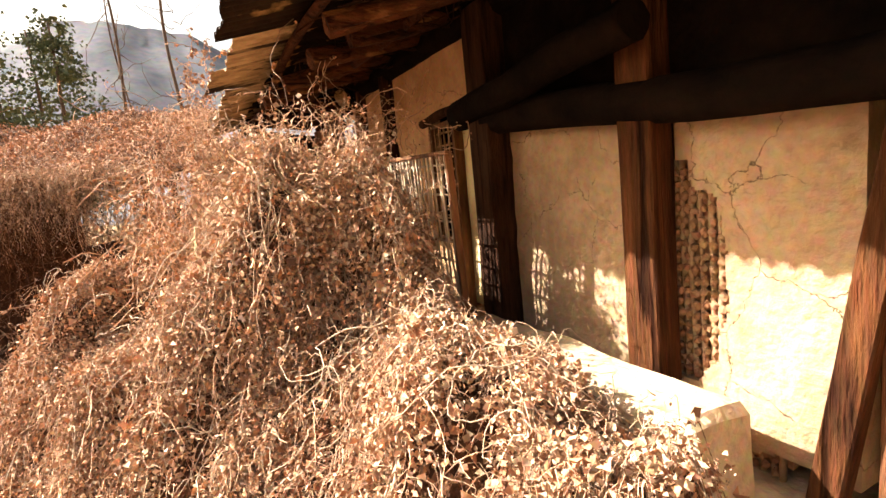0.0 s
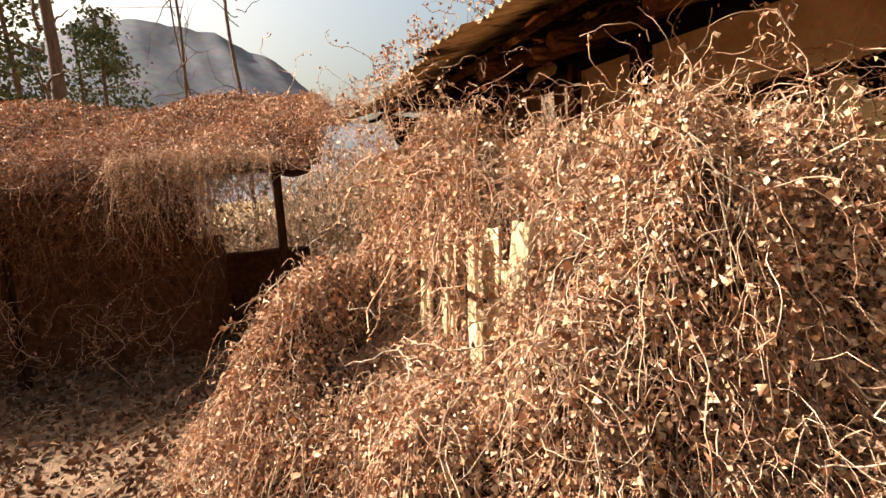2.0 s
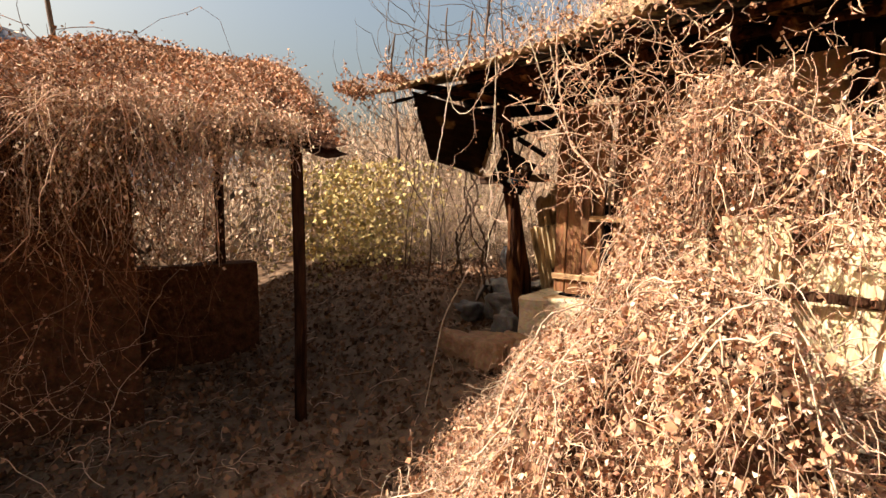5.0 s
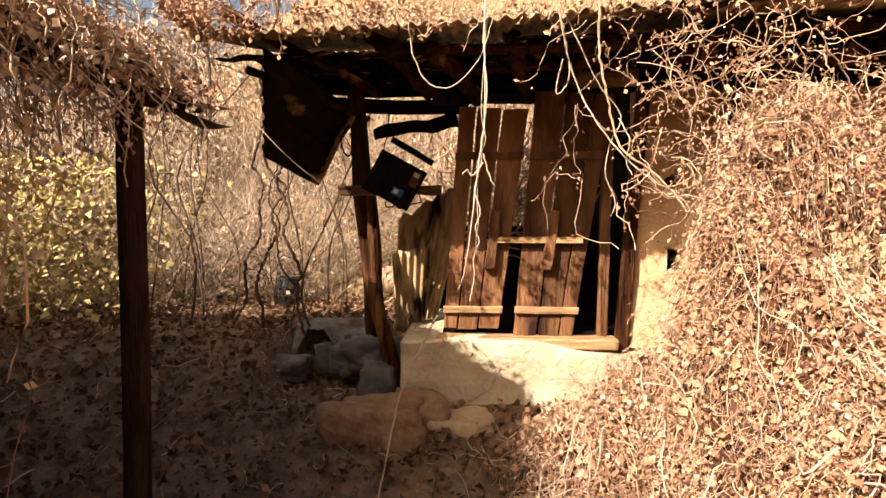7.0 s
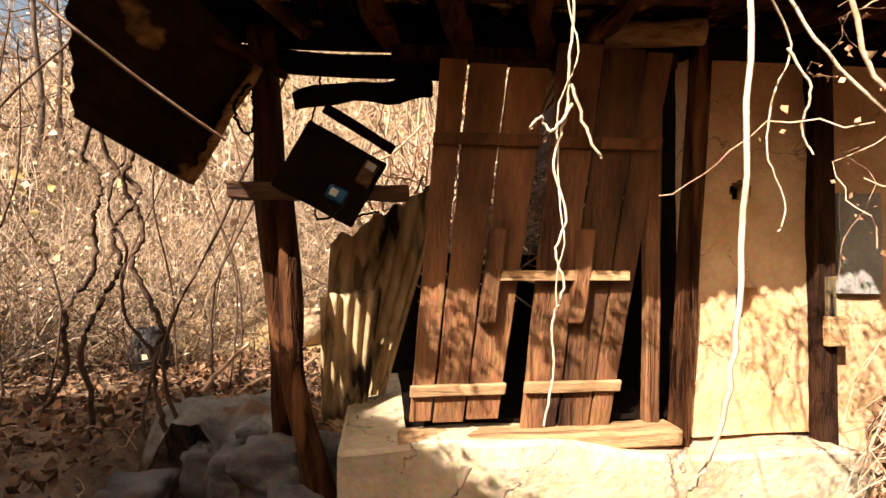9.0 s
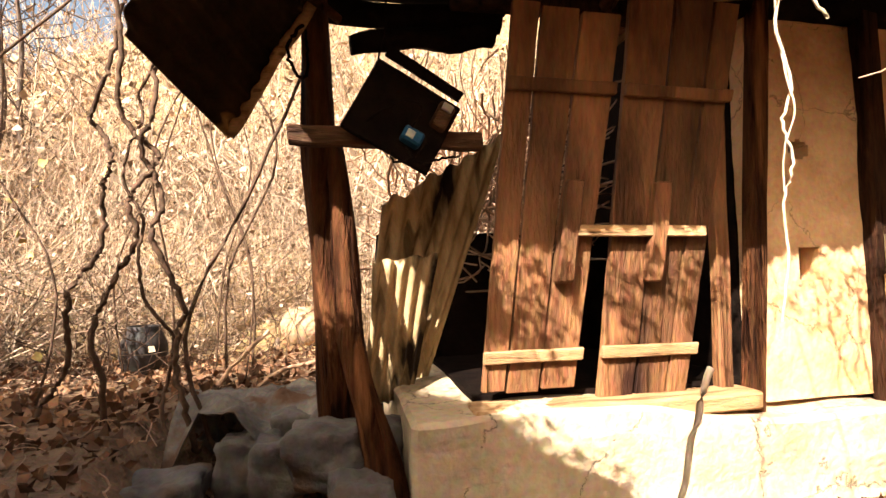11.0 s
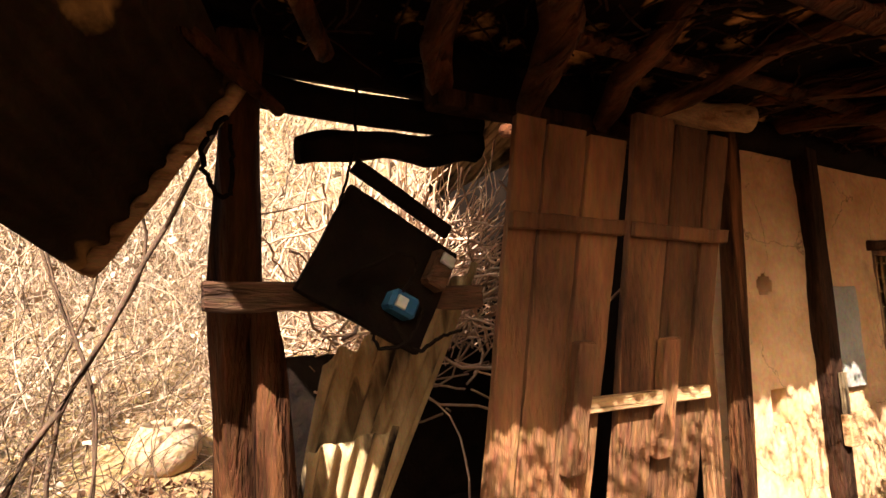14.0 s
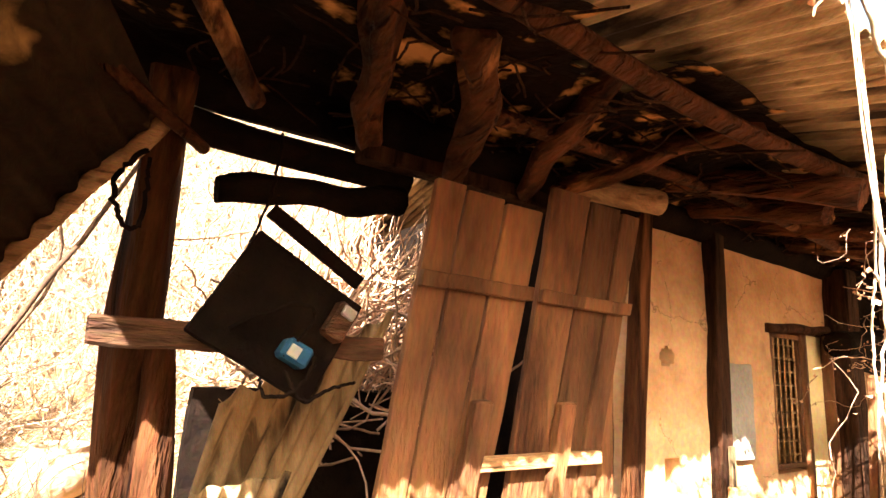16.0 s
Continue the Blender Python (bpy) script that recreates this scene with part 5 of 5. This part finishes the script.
ln[..., 0] = np.minimum(ln[..., 0], -0.35)
tagged(np_mesh("bramble_stems", *tubes(ln, rng.uniform(0.0015, 0.0045, (n, 1)) * np.linspace(1, 0.5, 13)[None], 4), M_STEM_DARK), "thin dark brambles winding before the pale brush", "brambles", kind="stuff")

# ---- leaf litter ----
n = 42000
p = np.column_stack([rng.uniform(-4.5, 5.6, n), rng.uniform(-5.2, 2.6, n)])
p = p[~((p[:, 0] > -0.05) & (p[:, 1] > -0.14))]
p = np.column_stack([p, ground_z(p[:, 0], p[:, 1]) + rng.uniform(0, 0.03, len(p))])
tagged(np_mesh("leaf_litter", *leaves(p, rng.uniform(0.02, 0.075, len(p)), -0.1), M_LITTER), "brown dead leaves lying on the ground", "leaf litter", kind="stuff")
n = 1500
p = np.column_stack([rng.uniform(-4, 5.4, n), rng.uniform(-4.6, 2.4, n)])
p = p[~((p[:, 0] > -0.3) & (p[:, 1] > -0.2))]
p = np.column_stack([p, ground_z(p[:, 0], p[:, 1]) + 0.015])
ln = smooth_walk(p, rng.uniform(0.02, 0.05, len(p)), 9, 0.25, (0, 0, 0))
ln[..., 2] = ground_z(ln[..., 0], ln[..., 1]) + 0.012 + 0.02 * np.abs(np.sin(np.arange(9) * 0.7))[None]
tagged(np_mesh("ground_twigs", *tubes(ln, rng.uniform(0.0015, 0.005, (len(p), 1)) * np.ones((1, 9)), 3), M_STEM), "dry twigs lying on the ground", "twigs", kind="stuff")

# ---- thicket on the bank and the hill ----
for nm, cnt, xr, yr, hgt, rad, npt in (("thicket_stems", 9500, (-7.5, 2.6), (1.5, 7.5), (0.06, 0.24), (0.0022, 0.007), 10), ("hill_saplings", 5200, (-15, 8), (5, 15), (0.14, 0.40), (0.006, 0.018), 10)):
    p = np.column_stack([rng.uniform(*xr, cnt), yr[0] + (yr[1] - yr[0]) * rng.uniform(size=cnt) ** 1.3])
    if nm == "thicket_stems":
        p = p[~((p[:, 0] > 0.0) & (p[:, 1] < 4.3)) & ~((p[:, 0] > -2.8) & (p[:, 1] < 2.5)) & ~((p[:, 0] > -1.4) & (p[:, 1] < 3.1))]
    p = np.column_stack([p, ground_z(p[:, 0], p[:, 1]) - 0.03])
    ln = smooth_walk(p, rng.uniform(*hgt, len(p)), npt, 0.28, (0.05, -0.05, 0.42))
    low = ground_z(ln[..., 0], ln[..., 1])
    ln[..., 2] = np.maximum(ln[..., 2], low)
    tagged(np_mesh(nm, *tubes(ln, rng.uniform(*rad, (len(p), 1)) * np.linspace(1, 0.45, npt)[None], 3), M_BRUSH), "pale dry brush and bare saplings on the bank", "thicket", kind="stuff")
    q = ln[:, 2:].reshape(-1, 3)
    q = q[rng.uniform(size=len(q)) < 0.35]
    tagged(np_mesh(nm.split("_")[0] + "_leaves", *leaves(q + rng.normal(size=q.shape) * 0.03, rng.uniform(0.02, 0.06, len(q)) * (1 if nm == "thicket_stems" else 2.5), 0.6), M_BRUSH), "dry leaves and grass heads in the brush", "thicket", kind="stuff")
n = 24000
p = np.column_stack([rng.uniform(-9, 3.5, n), 2.0 + 7 * rng.uniform(size=n) ** 1.4])
p = p[~((p[:, 0] > 0.0) & (p[:, 1] < 4.2)) & ~((p[:, 0] > -2.8) & (p[:, 1] < 2.4)) & ~((p[:, 0] > -1.4) & (p[:, 1] < 3.0))]
p = np.column_stack([p, ground_z(p[:, 0], p[:, 1])])
ln = smooth_walk(p, rng.uniform(0.04, 0.13, len(p)), 5, 0.35, (0.1, -0.1, 0.35))
tagged(np_mesh("dry_grass", *tubes(ln, rng.uniform(0.0015, 0.004, (len(p), 1)) * np.linspace(1, 0.3, 5)[None], 3), M_BRUSH), "tall dead grass bleached by winter", "grass", kind="stuff")
n = 3800
p = np.column_stack([rng.normal(-4.3, 0.7, n), rng.normal(1.2, 0.6, n), rng.uniform(0.3, 2.0, n)])
p[:, 2] = ground_z(p[:, 0], p[:, 1]) + 1.6 * rng.uniform(size=n)
tagged(np_mesh("yellow_bush", *leaves(p, rng.uniform(0.04, 0.10, n), 0.3), M_GREENBUSH), "yellow-green bush behind the shed", "bush", kind="stuff")


for nm, cx, cy, lab, cnt in (("twig_heap", 0.5, 1.5, "heap of bare twigs behind the tin sheets", 700),):
    p = np.column_stack([rng.normal(cx, 0.35, cnt), rng.normal(cy, 0.28, cnt), 1.15 + 0.9 * rng.uniform(size=cnt)])
    ln = smooth_walk(p, rng.uniform(0.04, 0.12, cnt), 8, 0.2, (0.1, -0.05, 0.35))
    tagged(np_mesh(nm, *tubes(ln, rng.uniform(0.003, 0.009, (cnt, 1)) * np.ones((1, 8)), 4), M_STEM), lab, "twigs", kind="stuff")
n = 6800
p = np.column_stack([rng.uniform(-15, -5.5, n), rng.uniform(-4.5, 6, n)])
p = np.column_stack([p, ground_z(p[:, 0], p[:, 1])])
ln = smooth_walk(p, rng.uniform(0.15, 0.38, n), 9, 0.25, (0, 0, 0.5))
tagged(np_mesh("far_brush", *tubes(ln, rng.uniform(0.006, 0.02, (n, 1)) * np.linspace(1, 0.4, 9)[None], 3), M_BRUSH), "dry brush beyond the shed", "thicket", kind="stuff")
q = ln[:, 2:].reshape(-1, 3)
q = q[rng.uniform(size=len(q)) < 0.4]
tagged(np_mesh("far_brush_leaves", *leaves(q, rng.uniform(0.05, 0.14, len(q)), 0.5), M_BRUSH), "dry leaves in the brush beyond the shed", "thicket", kind="stuff")


# ---- far trees ----
def bare_tree(x, y, h, r, seed, limbs, label):
    t = thing("bare_tree", label, "tree", "bare trees beyond the shed", at=(0, 0, 0))
    z0 = float(ground_z(x, y)) - 0.3
    part("trunk", log_mesh((x, y, z0), (x + 0.35 * math.sin(seed), y + 0.3 * math.cos(seed), z0 + h), r, r * 0.35, 9, 16, 0.35, seed, 0.2), M_BARK, t)
    st = np.column_stack([np.full(limbs, x), np.full(limbs, y), z0 + h * rng.uniform(0.3, 0.95, limbs)])
    ll = smooth_walk(st, rng.uniform(0.10, 0.32, limbs), 9, 0.28, (0, 0, 0.25))
    for i in range(limbs):
        o = np_mesh("limb", *tubes(ll[i:i + 1], (r * 0.22) * np.linspace(1, 0.25, 9)[None], 4), M_BARK)
        o.parent = t
    return t


def toward(yaw, dist):
    return 4.28 - dist * math.sin(radians(yaw)), -3.1 + dist * math.cos(radians(yaw))


bare_tree(*toward(99.6, 13), 12, 0.17, 1.0, 10, "dark leaning bare trunk beyond the shed")
bare_tree(*toward(89.0, 17), 11, 0.075, 2.0, 26, "slender bare tree with thin twigs")
bare_tree(*toward(88.2, 17.3), 10, 0.05, 3.0, 18, "slender bare tree with thin twigs")
bare_tree(*toward(83.2, 17), 12, 0.085, 4.0, 22, "slender bare tree with thin twigs")
for k in range(5):
    bare_tree(*toward(58 - 3.4 * k, 12 + 1.3 * (k % 3)), 4.6 + 0.5 * (k % 2), 0.05, 6.0 + k, 30, "bare brown tree on the slope behind the house")
for k in range(9):
    yaw, dist = 96.5 + 2.2 * k + rng.uniform(-0.6, 0.6), rng.uniform(30, 42)
    x, y = toward(yaw, dist)
    z0, h = -3.2, rng.uniform(14, 20)
    t = thing("pine_tree", "tall dark green pine with ragged crown", "tree", "pines beyond the shed")
    part("trunk", log_mesh((x, y, z0), (x + 0.5, y, z0 + h), 0.22, 0.06, 8, 10, 0.3, k), M_BARK, t)
    nb = 34
    f = rng.uniform(0.3, 1.0, nb)
    an = rng.uniform(0, 6.28, nb)
    reach = (1.15 - f) * 3.6 + 0.4
    cp = np.column_stack([x + np.cos(an) * reach * 0.6, y + np.sin(an) * reach * 0.6, z0 + h * f])
    q = (cp[:, None] + rng.normal(size=(nb, 90, 3)) * np.stack([reach * 0.32, reach * 0.32, 0.26 + 0 * reach], -1)[:, None]).reshape(-1, 3)
    o = np_mesh("crown", *leaves(q, rng.uniform(0.12, 0.34, len(q)), 0.2), M_PINE)
    o.parent = t
